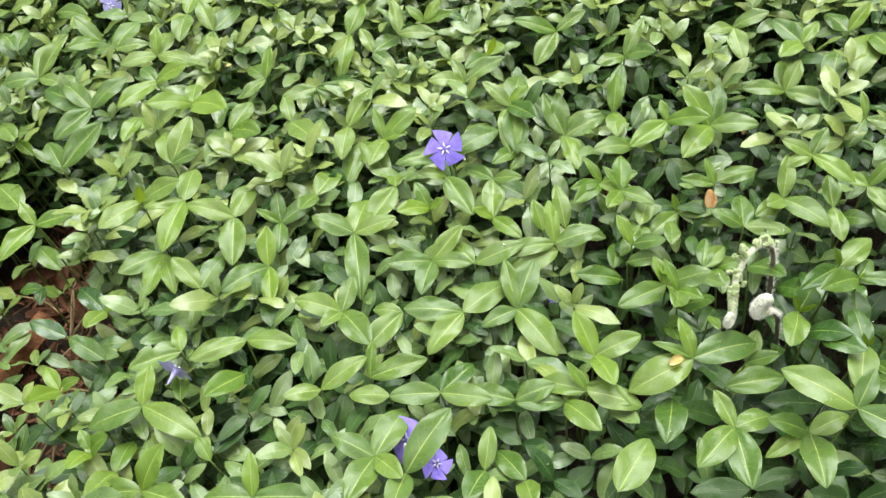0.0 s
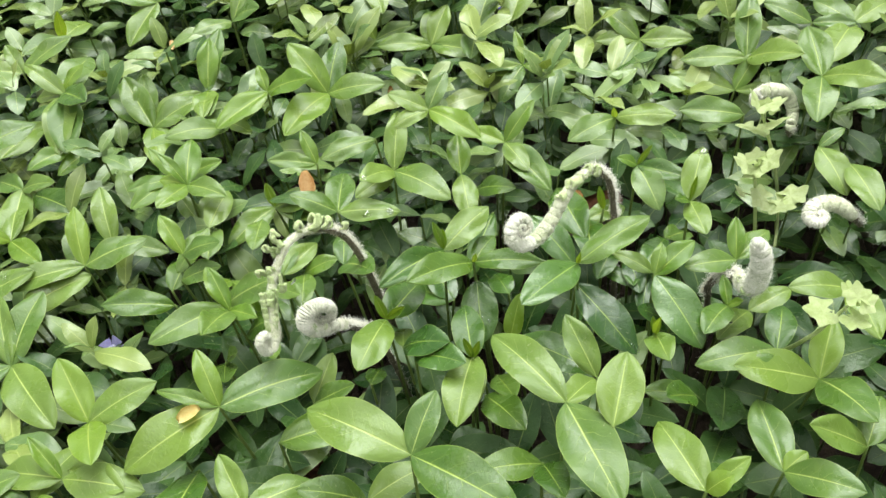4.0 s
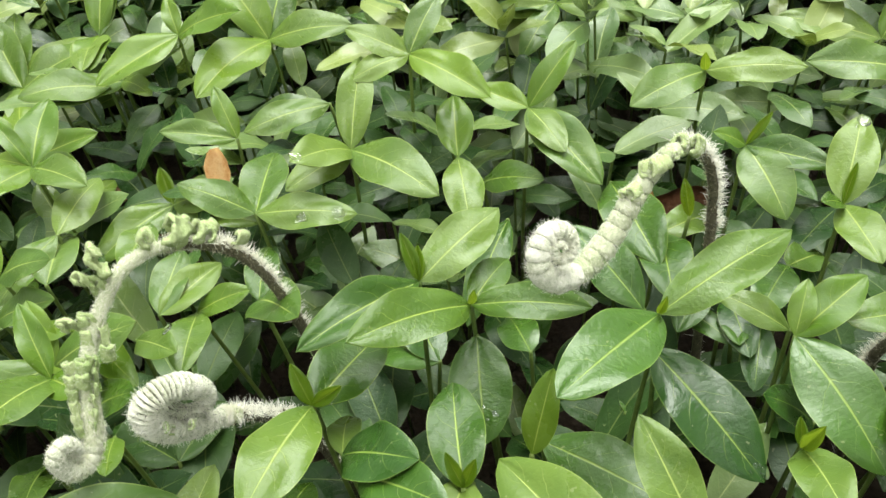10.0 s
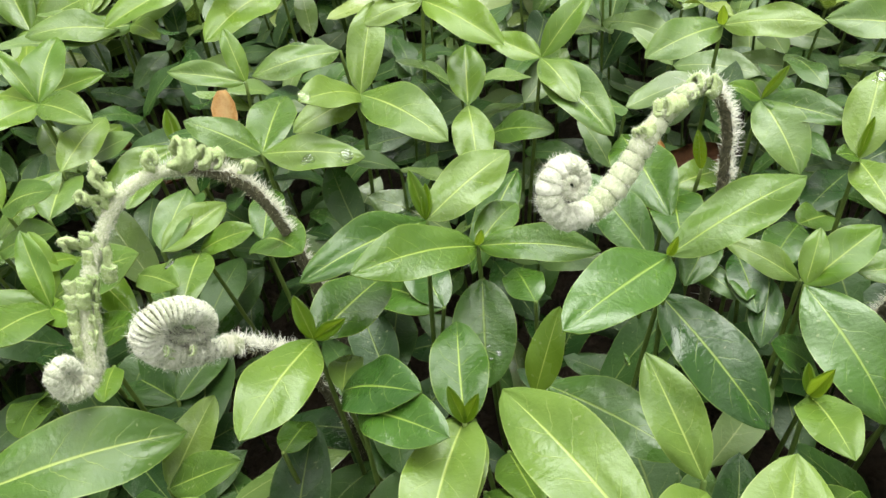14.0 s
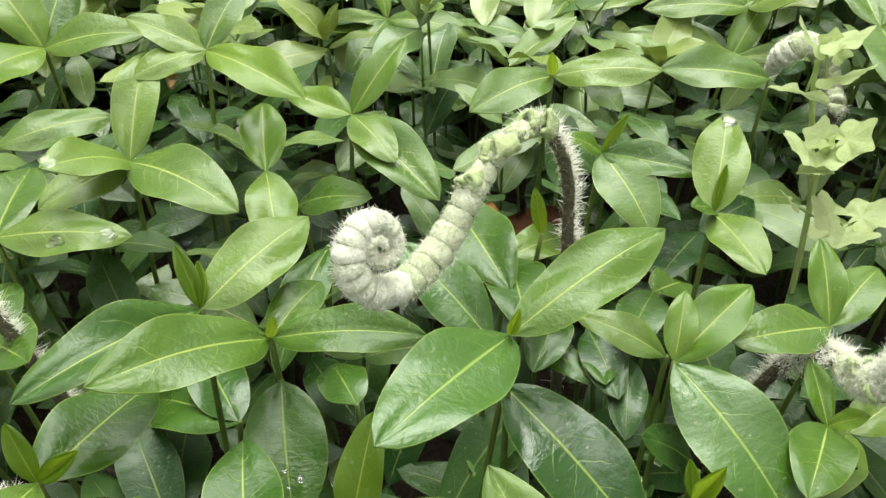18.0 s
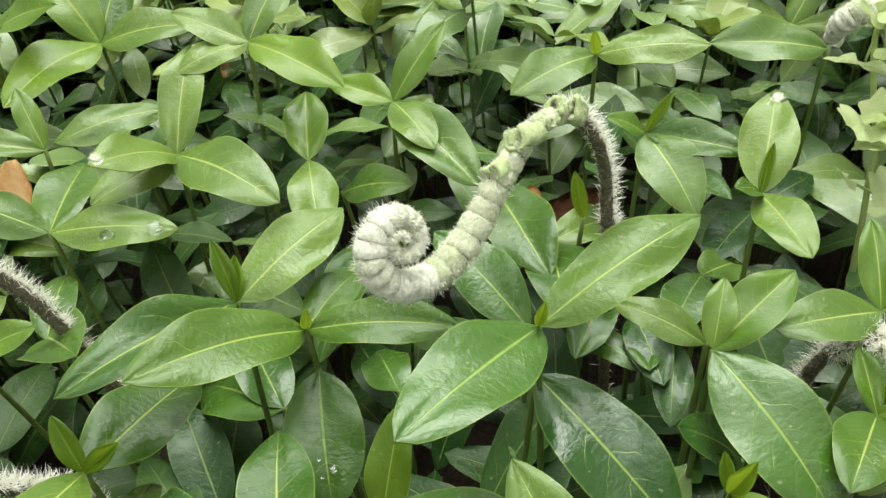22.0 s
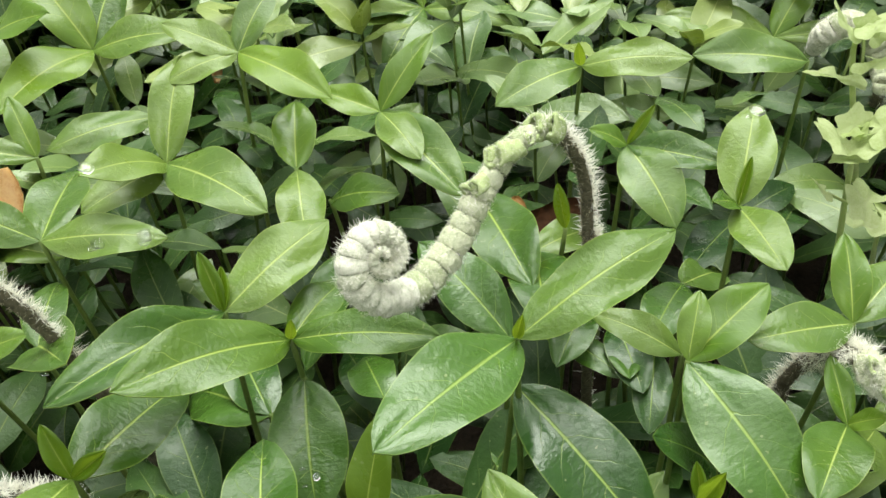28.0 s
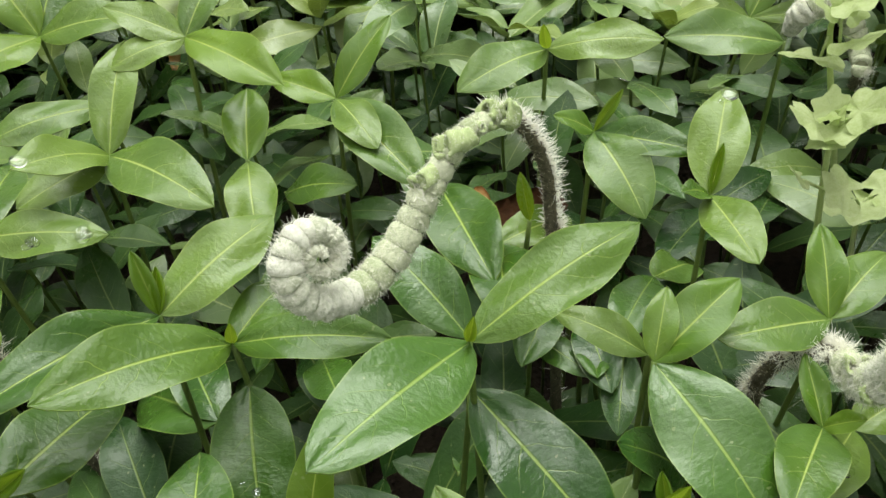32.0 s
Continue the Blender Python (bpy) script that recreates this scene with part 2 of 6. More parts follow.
def smooth_path(points, steps):
    """Catmull-Rom through rows of numbers."""
    p = np.array(points, float)
    p = np.vstack([2 * p[0] - p[1], p, 2 * p[-1] - p[-2]])
    out = []
    for i in range(1, len(p) - 2):
        for s in range(steps):
            t = s / steps
            a, b, c, d = p[i - 1], p[i], p[i + 1], p[i + 2]
            out.append(0.5 * (2 * b + (c - a) * t + (2 * a - 5 * b + 4 * c - d) * t * t + (3 * b - a - 3 * c + d) * t**3))
    return np.array(out + [p[-2]])


def frames_along(path):
    """Tangents and two cross axes that do not twist."""
    tan = np.gradient(path, axis=0)
    tan /= np.linalg.norm(tan, axis=1)[:, None] + 1e-12
    u = np.cross(tan[0], (0.3, 0.9, 0.2))
    us, vs = [], []
    for t in tan:
        u = u - t * (u @ t)
        u /= np.linalg.norm(u) + 1e-12
        us.append(u)
        vs.append(np.cross(t, u))
    return tan, np.array(us), np.array(vs)


def tube(path, radii, sides=8, rough=0.0, rng=None):
    """A closed tapered tube along a path."""
    bm = bmesh.new()
    path = np.array(path, float)
    _, us, vs = frames_along(path)
    rings = []
    for i, (c, r) in enumerate(zip(path, radii)):
        ring = []
        for k in range(sides):
            a = 2 * math.pi * k / sides
            rr = r * (1 + (rng.uniform(-rough, rough) if rng else 0))
            ring.append(bm.verts.new(c + rr * (math.cos(a) * us[i] + math.sin(a) * vs[i])))
        rings.append(ring)
    for a, b in zip(rings, rings[1:]):
        for k in range(sides):
            bm.faces.new((a[k], a[(k + 1) % sides], b[(k + 1) % sides], b[k]))
    bm.faces.new(list(reversed(rings[0])))
    bm.faces.new(rings[-1])
    return bm


def blade_points(nu, nv, style):
    """A leaf of unit length and width: rows of x along, y across, z up, and its u, v."""
    arch, fold, wave, skew, blunt = style
    rows = []
    for i in range(nu + 1):
        u = i / nu
        half = 0.5 * max(4 * u * (1 - u), 0.0) ** blunt * (1 - 0.22 * u**4) * (1 - 0.35 * math.exp(-u / 0.05))
        half = max(half, 0.012 if u < 0.5 else 0.004)
        for j in range(nv + 1):
            v = 2 * j / nv - 1
            v = math.copysign(abs(v) ** 0.85, v)
            y = v * half
            # the halves rise from the midrib and roll over at the margin
            z = arch * math.sin(math.pi * u) + fold * (math.sqrt(v * v + 0.03) - 0.17 - 0.5 * v * v * abs(v)) * half * 1.6
            z -= 0.05 * (u - 0.5) ** 2 * u
            z += 0.012 * math.exp(-((v / 0.1) ** 2)) * -1 + wave * math.sin(9 * u + 2.0 * v) * abs(v) * half * 2
            rows.append((u, y + skew * math.sin(math.pi * u), z, u, (v + 1) / 2))
    return rows


def leaf_mesh(name, nu, nv, style, material, thick=0.006, sheet=False):
    """One blade with an underside and a rim."""
    rows = blade_points(nu, nv, style)
    top = [r[:3] for r in rows]
    under = [(x, y * 0.985, z - thick) for x, y, z in top]
    w, count = nv + 1, len(top)
    faces = []
    for i in range(nu):
        for j in range(nv):
            a = i * w + j
            faces.append((a, a + w, a + w + 1, a + 1))
            faces.append((count + a, count + a + 1, count + a + w + 1, count + a + w))
    ring = [j for j in range(nv)] + [i * w + nv for i in range(nu)] + [nu * w + j for j in range(nv, 0, -1)] + [i * w for i in range(nu, 0, -1)]
    rim = []
    if sheet:
        under, faces = [], [f for f in faces if max(f) < count]
    else:
        # the rim has corners of its own, so that its shading stays crisp
        rim = [top[a] for a in ring] + [under[a] for a in ring]
        size, o = len(ring), 2 * count
        for k in range(size):
            q = (k + 1) % size
            faces.append((o + k, o + q, o + size + q, o + size + k))
    mesh = bpy.data.meshes.new(name)
    mesh.from_pydata(top + under + rim, [], faces)
    layer = mesh.uv_layers.new(name="UVMap")
    uv = np.array([r[3:] for r in rows] * 2 + [rows[a][3:] for a in ring] * 2, float)
    index = np.empty(len(mesh.loops), int)
    mesh.loops.foreach_get("vertex_index", index)
    layer.data.foreach_set("uv", uv[index].ravel())
    mesh.polygons.foreach_set("use_smooth", [True] * len(mesh.polygons))
    mesh.materials.append(material)
    return mesh


STYLES = [(0.08, 0.07, 0.03, 0.012, 0.62), (0.07, 0.10, 0.04, -0.018, 0.69), (0.05, 0.05, 0.035, 0.015, 0.60), (0.09, 0.04, 0.035, -0.012, 0.66), (0.08, -0.10, 0.04, 0.0, 0.70), (0.03, 0.14, 0.03, 0.008, 0.64)]
YOUNG = [(-0.03, 0.35, 0.02, 0.01, 0.70), (0.03, 0.22, 0.02, -0.01, 0.66), (-0.05, 0.55, 0.02, 0.0, 0.74)]
BLADES = {k: [leaf_mesh("leaf_blade", 18, 10, s, LEAF[k], 0.008, k in "yb") for s in (YOUNG if k == "b" else STYLES)] for k in "dgmyb"}
rng = random.Random(7)
NODES = []


def leaf_turn(azimuth, pitch, roll):
    """Axes of a leaf whose midrib points along azimuth and pitch and whose face rolls about it."""
    a, p, r = radians(azimuth), radians(pitch), radians(roll)
    d = Vector((math.cos(a) * math.cos(p), math.sin(a) * math.cos(p), math.sin(p)))
    n0 = (Vector((0, 0, 1)) - d * d.z).normalized()
    s0 = n0.cross(d)
    up = n0 * math.cos(r) + s0 * math.sin(r)
    return Matrix((d, up.cross(d), up)).transposed()


LOOKS = {
    "d": "periwinkle sprig with dark glossy leaves low in the bed",
    "g": "periwinkle sprig with rich green glossy leaves, wet",
    "m": "periwinkle sprig with paired waxy mid-green leaves, damp",
    "y": "periwinkle sprig with fresh yellow-green young leaves",
    "b": "periwinkle sprig with small folded leaf bud at its tip",
}


def sprig(x, y, z, *leaves):
    """A stem from the soil to (x, y, z) with leaves of (kind, azimuth, pitch, length, width in mm, roll)."""
    kinds = [k for k, *_ in leaves]
    look_of = "b" if "b" in kinds else max(set(kinds), key=kinds.count)
    foot = Vector((x + rng.uniform(-0.008, 0.008), y + rng.uniform(-0.002, 0.012), 0))
    root = thing("periwinkle_sprig", foot, LOOKS[look_of], "periwinkle", "periwinkle sprigs of the bed")
    top = Vector((x, y, z)) - foot
    bend = Vector((rng.uniform(-0.003, 0.003), rng.uniform(-0.003, 0.003), 0))
    line = smooth_path([(0, 0, -0.004), tuple(top * 0.35 + bend), tuple(top * 0.72 + bend * 0.6), tuple(top)], 5)
    part("stem", tube(line, np.linspace(0.0009, 0.0006, len(line)), 7), STEM, root)
    for kind, azimuth, pitch, length, width, roll in leaves:
        ob = part("leaf", rng.choice(BLADES[kind]), None, root)
        shape = Matrix.Diagonal((length / 1000, width / 1000 * rng.choice((1, -1)), length / 1000, 1))
        ob.matrix_basis = Matrix.Translation(top) @ leaf_turn(azimuth, pitch, roll).to_4x4() @ shape
    NODES.append((x, y, z))


# ---- ground ----
def hills(x, y):
    return 0.004 * noise.noise((x * 14, y * 14, 0.3)) + 0.002 * noise.noise((x * 60, y * 60, 4.1))


def ground():
    bm = bmesh.new()
    near = [-0.9 + 0.02 * i for i in range(101)]
    xs = [-40, -8, -2.5] + near + [2.5, 8, 40]
    ys = [-40, -8, -2.0] + [v + 0.35 for v in near] + [3.0, 9, 40]
    grid = [[bm.verts.new((x, y, hills(x, y) - 0.003)) for x in xs] for y in ys]
    for a, b in zip(grid, grid[1:]):
        for i in range(len(xs) - 1):
            bm.faces.new((a[i], a[i + 1], b[i + 1], b[i]))
    return tagged(part("ground", bm, SOIL), "dark damp woodland soil under the plants", "ground", "", "structure")


ground()

# ---- the periwinkle bed, sprig by sprig ----
sprig(0.3000, 0.3894, 0.1350, ("g", 19, 11, 37.3, 13.4, -13), ("d", -141, 14, 37.7, 16.1, 11), ("b", -76, 74, 8.9, 2.2, -138))
sprig(0.3000, 0.3910, 0.1196, ("d", -61, -22, 38.7, 16.9, -13))
sprig(0.2591, 0.4109, 0.1240, ("g", -151, 23, 37.1, 14.9, 19), ("g", -16, 2, 30.3, 10.6, -16), ("g", 51, -4, 19.2, 9.4, -13), ("b", -56, 74, 7.4, 2.3, -141))
sprig(0.2473, 0.4163, 0.1300, ("g", -145, 11, 37.3, 12.5, 18), ("m", 36, 8, 29.6, 14.0, -17), ("b", 107, 47, 13.1, 3.9, 4), ("b", 81, 43, 9.2, 3.0, -15))
sprig(0.2175, 0.3899, 0.1225, ("g", 56, -16, 32.1, 16.2, -12), ("m", -115, 14, 33.5, 16.0, 11), ("b", 115, 53, 11.5, 4.3, 9), ("b", -10, 41, 11.7, 3.7, -54))
sprig(0.2595, 0.4103, 0.1120, ("d", -96, -32, 28.0, 16.8, -0))
sprig(0.2497, 0.3633, 0.1200, ("g", 87, -1, 28.6, 13.7, 0), ("b", 120, 59, 9.9, 3.2, 20), ("b", 32, 59, 8.4, 3.0, -32))
sprig(0.2518, 0.3669, 0.1150, ("m", -117, -1, 32.7, 15.3, 6))
sprig(0.2665, 0.3731, 0.1120, ("y", 48, 62, 23.3, 8.2, -11))
sprig(0.2701, 0.3805, 0.1050, ("d", -43, 2, 37.5, 16.3, -12))
sprig(0.3334, 0.3873, 0.1199, ("d", -72, -22, 36.3, 17.8, -13), ("y", 23, 20, 22.7, 10.9, -9), ("y", 59, 32, 14.3, 6.4, 1))
sprig(0.3352, 0.3927, 0.1150, ("m", 139, 11, 20.1, 8.1, 16))
sprig(0.3478, 0.4563, 0.1200, ("m", -83, -16, 26.5, 14.8, -11), ("g", -39, 2, 25.2, 10.6, -21), ("b", 18, 47, 12.0, 2.9, -37), ("y", 173, 32, 11.8, 5.9, 25))
sprig(0.3627, 0.4258, 0.1205, ("m", 59, 23, 28.3, 13.3, 1), ("m", -93, 5, 23.6, 11.5, -11), ("b", 52, 41, 12.0, 2.7, -4), ("g", -157, 35, 11.8, 5.8, 18))
sprig(0.3469, 0.4896, 0.1240, ("m", -24, 8, 30.1, 12.8, -23), ("m", -159, -1, 29.2, 14.2, 18), ("b", -121, 65, 10.6, 3.2, 164))
sprig(0.4108, 0.4801, 0.1180, ("m", 162, 5, 32.1, 15.4, 23))
sprig(0.2553, 0.5093, 0.1356, ("y", -48, -7, 33.4, 13.9, -15), ("m", 154, 20, 22.5, 10.4, 20), ("m", 52, 26, 22.4, 10.4, -16), ("m", -162, -4, 21.3, 9.3, 24))
sprig(0.2321, 0.4846, 0.1209, ("m", 74, 29, 32.3, 11.9, -10), ("m", -48, -1, 36.4, 17.1, -12), ("m", -134, 29, 26.9, 13.2, 24), ("m", -147, -1, 25.1, 12.0, 21))
sprig(0.2647, 0.4788, 0.1153, ("y", 84, 11, 26.3, 12.4, -3), ("m", -91, -10, 27.2, 12.9, 1))
sprig(0.2899, 0.4904, 0.1208, ("y", 31, 35, 25.8, 9.3, -19), ("y", 139, 5, 20.7, 10.1, 18), ("m", -64, -13, 36.7, 15.7, -11), ("m", -73, -4, 23.3, 10.9, -9))
sprig(0.2018, 0.4640, 0.1196, ("m", -10, -4, 30.5, 12.1, -19), ("g", 81, -4, 31.2, 15.1, -7), ("g", 159, 23, 24.8, 11.5, 17))
sprig(0.2250, 0.5233, 0.1120, ("m", -163, 2, 31.8, 12.8, 22))
sprig(0.1930, 0.5099, 0.1138, ("y", 110, 38, 20.1, 7.3, 3), ("m", 177, 17, 25.6, 9.9, 22))
sprig(0.3708, 0.3903, 0.1160, ("m", -178, 8, 23.9, 11.5, 14), ("y", 73, 32, 19.1, 7.9, 9), ("m", 30, 5, 22.3, 10.7, -5))
sprig(0.3613, 0.3730, 0.1080, ("m", -136, 17, 25.3, 12.3, -0), ("y", 82, 29, 13.8, 5.3, 10), ("y", -49, 50, 9.3, 4.7, -24))
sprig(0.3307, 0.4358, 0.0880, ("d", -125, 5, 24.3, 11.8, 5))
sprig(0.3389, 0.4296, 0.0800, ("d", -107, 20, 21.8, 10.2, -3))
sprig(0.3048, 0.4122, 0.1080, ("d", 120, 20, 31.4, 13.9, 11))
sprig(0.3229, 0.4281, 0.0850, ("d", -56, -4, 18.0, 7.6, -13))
sprig(0.3249, 0.3611, 0.1149, ("b", -94, 74, 17.2, 3.7, -127), ("b", 85, 52, 7.5, 2.8, 21), ("m", -97, 29, 25.4, 11.9, -11))
sprig(0.2952, 0.3426, 0.1200, ("m", 106, 29, 27.5, 12.1, 10))
sprig(0.1823, 0.3637, 0.1100, ("m", 61, 17, 22.5, 10.4, -12), ("g", -3, 26, 20.5, 9.9, -14))
sprig(0.2055, 0.3747, 0.1000, ("g", 73, -34, 18.6, 9.2, -11))
sprig(0.1231, 0.4482, 0.1100, ("m", -13, 23, 24.0, 11.9, -18))
sprig(0.1685, 0.4114, 0.0763, ("d", 141, -7, 30.3, 14.7, 7), ("d", 58, -4, 23.8, 11.4, -13))
sprig(0.1423, 0.4018, 0.1000, ("g", -81, 32, 24.7, 11.5, 12), ("g", -29, 50, 14.4, 10.1, -17))
sprig(0.1666, 0.3961, 0.1150, ("y", -81, 23, 16.1, 7.4, 8))
sprig(0.1516, 0.4153, 0.1000, ("g", -24, 41, 29.1, 12.8, -18))
sprig(0.2223, 0.3820, 0.1120, ("d", -38, 35, 29.5, 15.0, -14), ("m", 86, -25, 17.5, 8.6, -4))
sprig(0.2267, 0.3722, 0.1180, ("d", -41, 23, 27.8, 13.5, -11))
sprig(0.1496, 0.4141, 0.1200, ("m", -106, 32, 29.8, 14.1, 20), ("y", 111, 35, 21.8, 7.7, -4), ("y", -43, 20, 19.3, 9.3, -7))
sprig(0.1268, 0.4552, 0.1200, ("y", 117, 35, 22.1, 9.7, -2), ("m", -20, 26, 24.5, 11.3, -18))
sprig(0.1353, 0.4590, 0.1100, ("m", 92, -10, 28.6, 14.5, -10))
sprig(0.1359, 0.4787, 0.1120, ("m", 70, -1, 27.9, 13.1, -16), ("g", -124, -7, 28.8, 10.9, 19))
sprig(0.1262, 0.5053, 0.1200, ("y", 130, 35, 21.8, 6.3, 5), ("y", -121, 14, 24.6, 11.5, 22), ("y", 83, 14, 29.1, 13.9, -12), ("m", -37, 2, 26.4, 12.2, -12), ("y", 152, 2, 16.4, 8.1, 14))
sprig(0.1597, 0.4903, 0.1000, ("m", -98, 11, 26.2, 12.1, 11))
sprig(0.1719, 0.4389, 0.1100, ("m", 77, 5, 24.0, 11.2, -11), ("m", 46, -1, 24.2, 11.5, -17))
sprig(0.2006, 0.4379, 0.1100, ("m", -58, 32, 32.9, 15.7, -9), ("g", 85, -1, 21.9, 10.3, -6))
sprig(0.1810, 0.4419, 0.1050, ("m", -93, 11, 26.0, 12.1, 8), ("y", -1, 20, 18.6, 8.8, -20))
sprig(0.1481, 0.4393, 0.1120, ("y", -50, -7, 30.6, 10.1, -4), ("y", -117, 35, 15.9, 7.8, 23))
sprig(0.1663, 0.4311, 0.1100, ("m", -42, 20, 20.7, 9.9, -9))
sprig(0.2768, 0.4629, 0.1000, ("g", -119, -10, 39.3, 11.6, 6))
sprig(0.2717, 0.4825, 0.1000, ("g", -35, 20, 23.9, 11.9, -20))
sprig(0.3106, 0.4663, 0.1050, ("g", -84, 2, 38.2, 17.9, -9))
sprig(0.3203, 0.4460, 0.1000, ("g", -101, 11, 31.9, 15.3, -4), ("m", 23, -13, 24.8, 11.8, -14))
sprig(0.3268, 0.4411, 0.1100, ("b", 98, 65, 11.9, 3.8, 25))
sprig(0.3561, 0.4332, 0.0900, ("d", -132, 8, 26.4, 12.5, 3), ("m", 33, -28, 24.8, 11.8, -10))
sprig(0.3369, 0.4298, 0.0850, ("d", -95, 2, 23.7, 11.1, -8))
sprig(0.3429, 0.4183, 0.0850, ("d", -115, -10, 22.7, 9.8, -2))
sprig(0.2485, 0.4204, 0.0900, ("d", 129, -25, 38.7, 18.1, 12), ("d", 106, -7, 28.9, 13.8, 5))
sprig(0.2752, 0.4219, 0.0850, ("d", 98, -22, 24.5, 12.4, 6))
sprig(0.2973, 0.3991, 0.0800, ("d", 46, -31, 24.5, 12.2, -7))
sprig(0.2591, 0.3662, 0.1000, ("g", -80, 32, 24.9, 11.9, -5))
sprig(0.3385, 0.3777, 0.0950, ("d", -178, 50, 24.0, 11.4, 23))
sprig(0.0540, 0.5960, 0.1280, ("m", -86, -13, 43.9, 20.0, 7), ("m", 77, -1, 39.2, 19.8, -14), ("m", 140, 26, 30.5, 11.3, 11), ("m", 154, -13, 23.9, 11.4, 17))
sprig(0.0379, 0.6744, 0.1200, ("m", -128, 14, 31.3, 14.8, 23), ("b", -45, 68, 23.9, 7.2, -148), ("m", 73, -16, 34.5, 16.3, -18))
sprig(0.0932, 0.5950, 0.0978, ("m", 120, 5, 50.0, 24.2, 5), ("m", 24, 11, 35.6, 16.6, -22), ("m", -71, -7, 38.4, 17.7, -0), ("g", 93, 29, 34.4, 14.8, -5))
sprig(0.1156, 0.5259, 0.1080, ("y", -158, 14, 26.4, 9.8, 21), ("y", -138, 5, 30.1, 12.4, 20), ("y", 6, 11, 26.9, 12.0, -21), ("m", -37, -1, 28.7, 13.3, -12), ("y", 129, 35, 22.9, 7.2, 7))
sprig(0.1323, 0.5967, 0.1128, ("y", 78, 35, 33.0, 13.1, -10), ("y", -87, 5, 30.0, 14.5, 4))
sprig(0.1446, 0.5665, 0.1086, ("m", 24, 14, 30.1, 13.5, -21), ("m", -143, 14, 31.5, 14.8, 21), ("m", -48, 2, 19.3, 9.0, -11))
sprig(0.2024, 0.5743, 0.1110, ("y", 124, 35, 37.4, 17.4, 11), ("m", -13, 8, 35.0, 16.5, -21), ("y", -128, 2, 42.7, 19.9, 15), ("g", 67, 26, 34.1, 16.1, -10))
sprig(0.2356, 0.6752, 0.0764, ("y", 112, 35, 30.5, 11.5, 8), ("m", 1, 11, 30.4, 12.7, -23))
sprig(0.2688, 0.6128, 0.1046, ("m", 175, 8, 34.1, 13.0, 22), ("m", 55, 27, 29.0, 13.5, -11), ("m", -35, -10, 33.0, 13.8, -19))
sprig(0.3175, 0.5741, 0.1053, ("m", -178, -1, 32.5, 10.5, 21), ("m", -32, -4, 33.3, 11.9, -20), ("m", -129, -13, 31.6, 11.8, 10), ("y", 90, 33, 22.1, 6.2, 4))
sprig(0.3956, 0.5954, 0.0926, ("m", 130, 23, 32.7, 14.1, 19), ("m", -24, 5, 32.3, 15.1, -22), ("m", -133, -13, 39.7, 17.0, 8), ("m", 167, 2, 27.6, 11.5, 22))
sprig(0.4235, 0.5181, 0.1029, ("m", 150, 8, 36.3, 14.1, 21), ("y", 34, 35, 25.8, 11.0, -10), ("m", -30, 5, 32.4, 7.9, -21))
sprig(0.4331, 0.5289, 0.1150, ("m", 69, 26, 41.7, 14.4, 3), ("m", 163, -1, 35.3, 13.6, 21), ("m", -60, 29, 36.3, 17.0, -24))
sprig(0.4587, 0.4955, 0.1200, ("m", -119, -1, 36.7, 17.7, -2), ("m", -59, 23, 36.1, 17.4, -23), ("g", 78, 11, 37.0, 17.6, 8))
sprig(0.5000, 0.5422, 0.1150, ("m", -135, -1, 43.0, 19.7, 4), ("m", 23, 5, 28.9, 13.9, -12), ("m", 111, 2, 28.9, 14.2, 19))
sprig(0.4794, 0.5493, 0.1150, ("m", 140, 14, 28.9, 13.0, 23), ("m", -31, 8, 23.5, 9.6, -23))
sprig(0.4400, 0.4550, 0.1100, ("m", -89, -10, 30.7, 14.5, -12), ("m", 16, 21, 15.6, 6.5, -13))
sprig(0.4482, 0.4395, 0.1100, ("m", -93, -1, 32.0, 14.8, -11))
sprig(0.2890, 0.3042, 0.1477, ("m", 63, 14, 27.7, 16.4, -1))
sprig(0.2771, 0.3205, 0.1420, ("m", 118, -1, 41.2, 16.4, 9), ("m", -80, 2, 42.4, 20.0, -6), ("m", 44, -25, 22.0, 10.7, -8))
sprig(0.2208, 0.3074, 0.1500, ("m", 144, 5, 41.4, 19.2, 9), ("m", 55, 23, 23.0, 11.1, -8), ("g", -41, -1, 41.0, 18.5, -9))
sprig(0.1484, 0.3581, 0.1280, ("m", 18, -10, 43.2, 19.2, -15), ("m", -158, -10, 42.9, 20.8, 15), ("y", 107, 32, 24.8, 9.3, -2), ("g", 161, 17, 25.3, 6.3, 11))
sprig(0.0925, 0.3688, 0.1200, ("y", 112, 29, 30.0, 14.2, -3), ("m", 18, 11, 31.0, 14.8, -17), ("y", -73, 20, 30.0, 14.7, 6))
sprig(0.0852, 0.3451, 0.1200, ("m", 158, -7, 29.8, 14.4, 8), ("m", -18, -7, 33.2, 15.8, -9), ("y", 127, 32, 21.1, 6.4, -0))
sprig(0.1448, 0.4252, 0.1120, ("m", -153, 5, 37.1, 15.4, 17), ("m", -3, 26, 30.6, 15.2, -19), ("y", 111, 32, 20.2, 8.6, 1), ("y", -38, 1, 19.2, 7.1, -10))
sprig(0.1666, 0.4997, 0.0988, ("m", -140, -4, 33.3, 14.1, 17), ("m", -10, 11, 28.8, 13.7, -19), ("m", -23, -7, 32.3, 12.5, -16), ("b", 105, 41, 13.6, 5.5, 3))
sprig(0.1230, 0.5094, 0.0879, ("m", 62, -4, 29.2, 14.0, -14), ("m", 120, 23, 22.3, 10.4, 4), ("m", -79, 20, 35.7, 17.3, 3))
sprig(0.0366, 0.5291, 0.1184, ("m", -93, -13, 37.1, 17.1, 11), ("m", 140, -7, 27.2, 12.6, 9), ("m", -21, 17, 23.7, 10.9, -17))
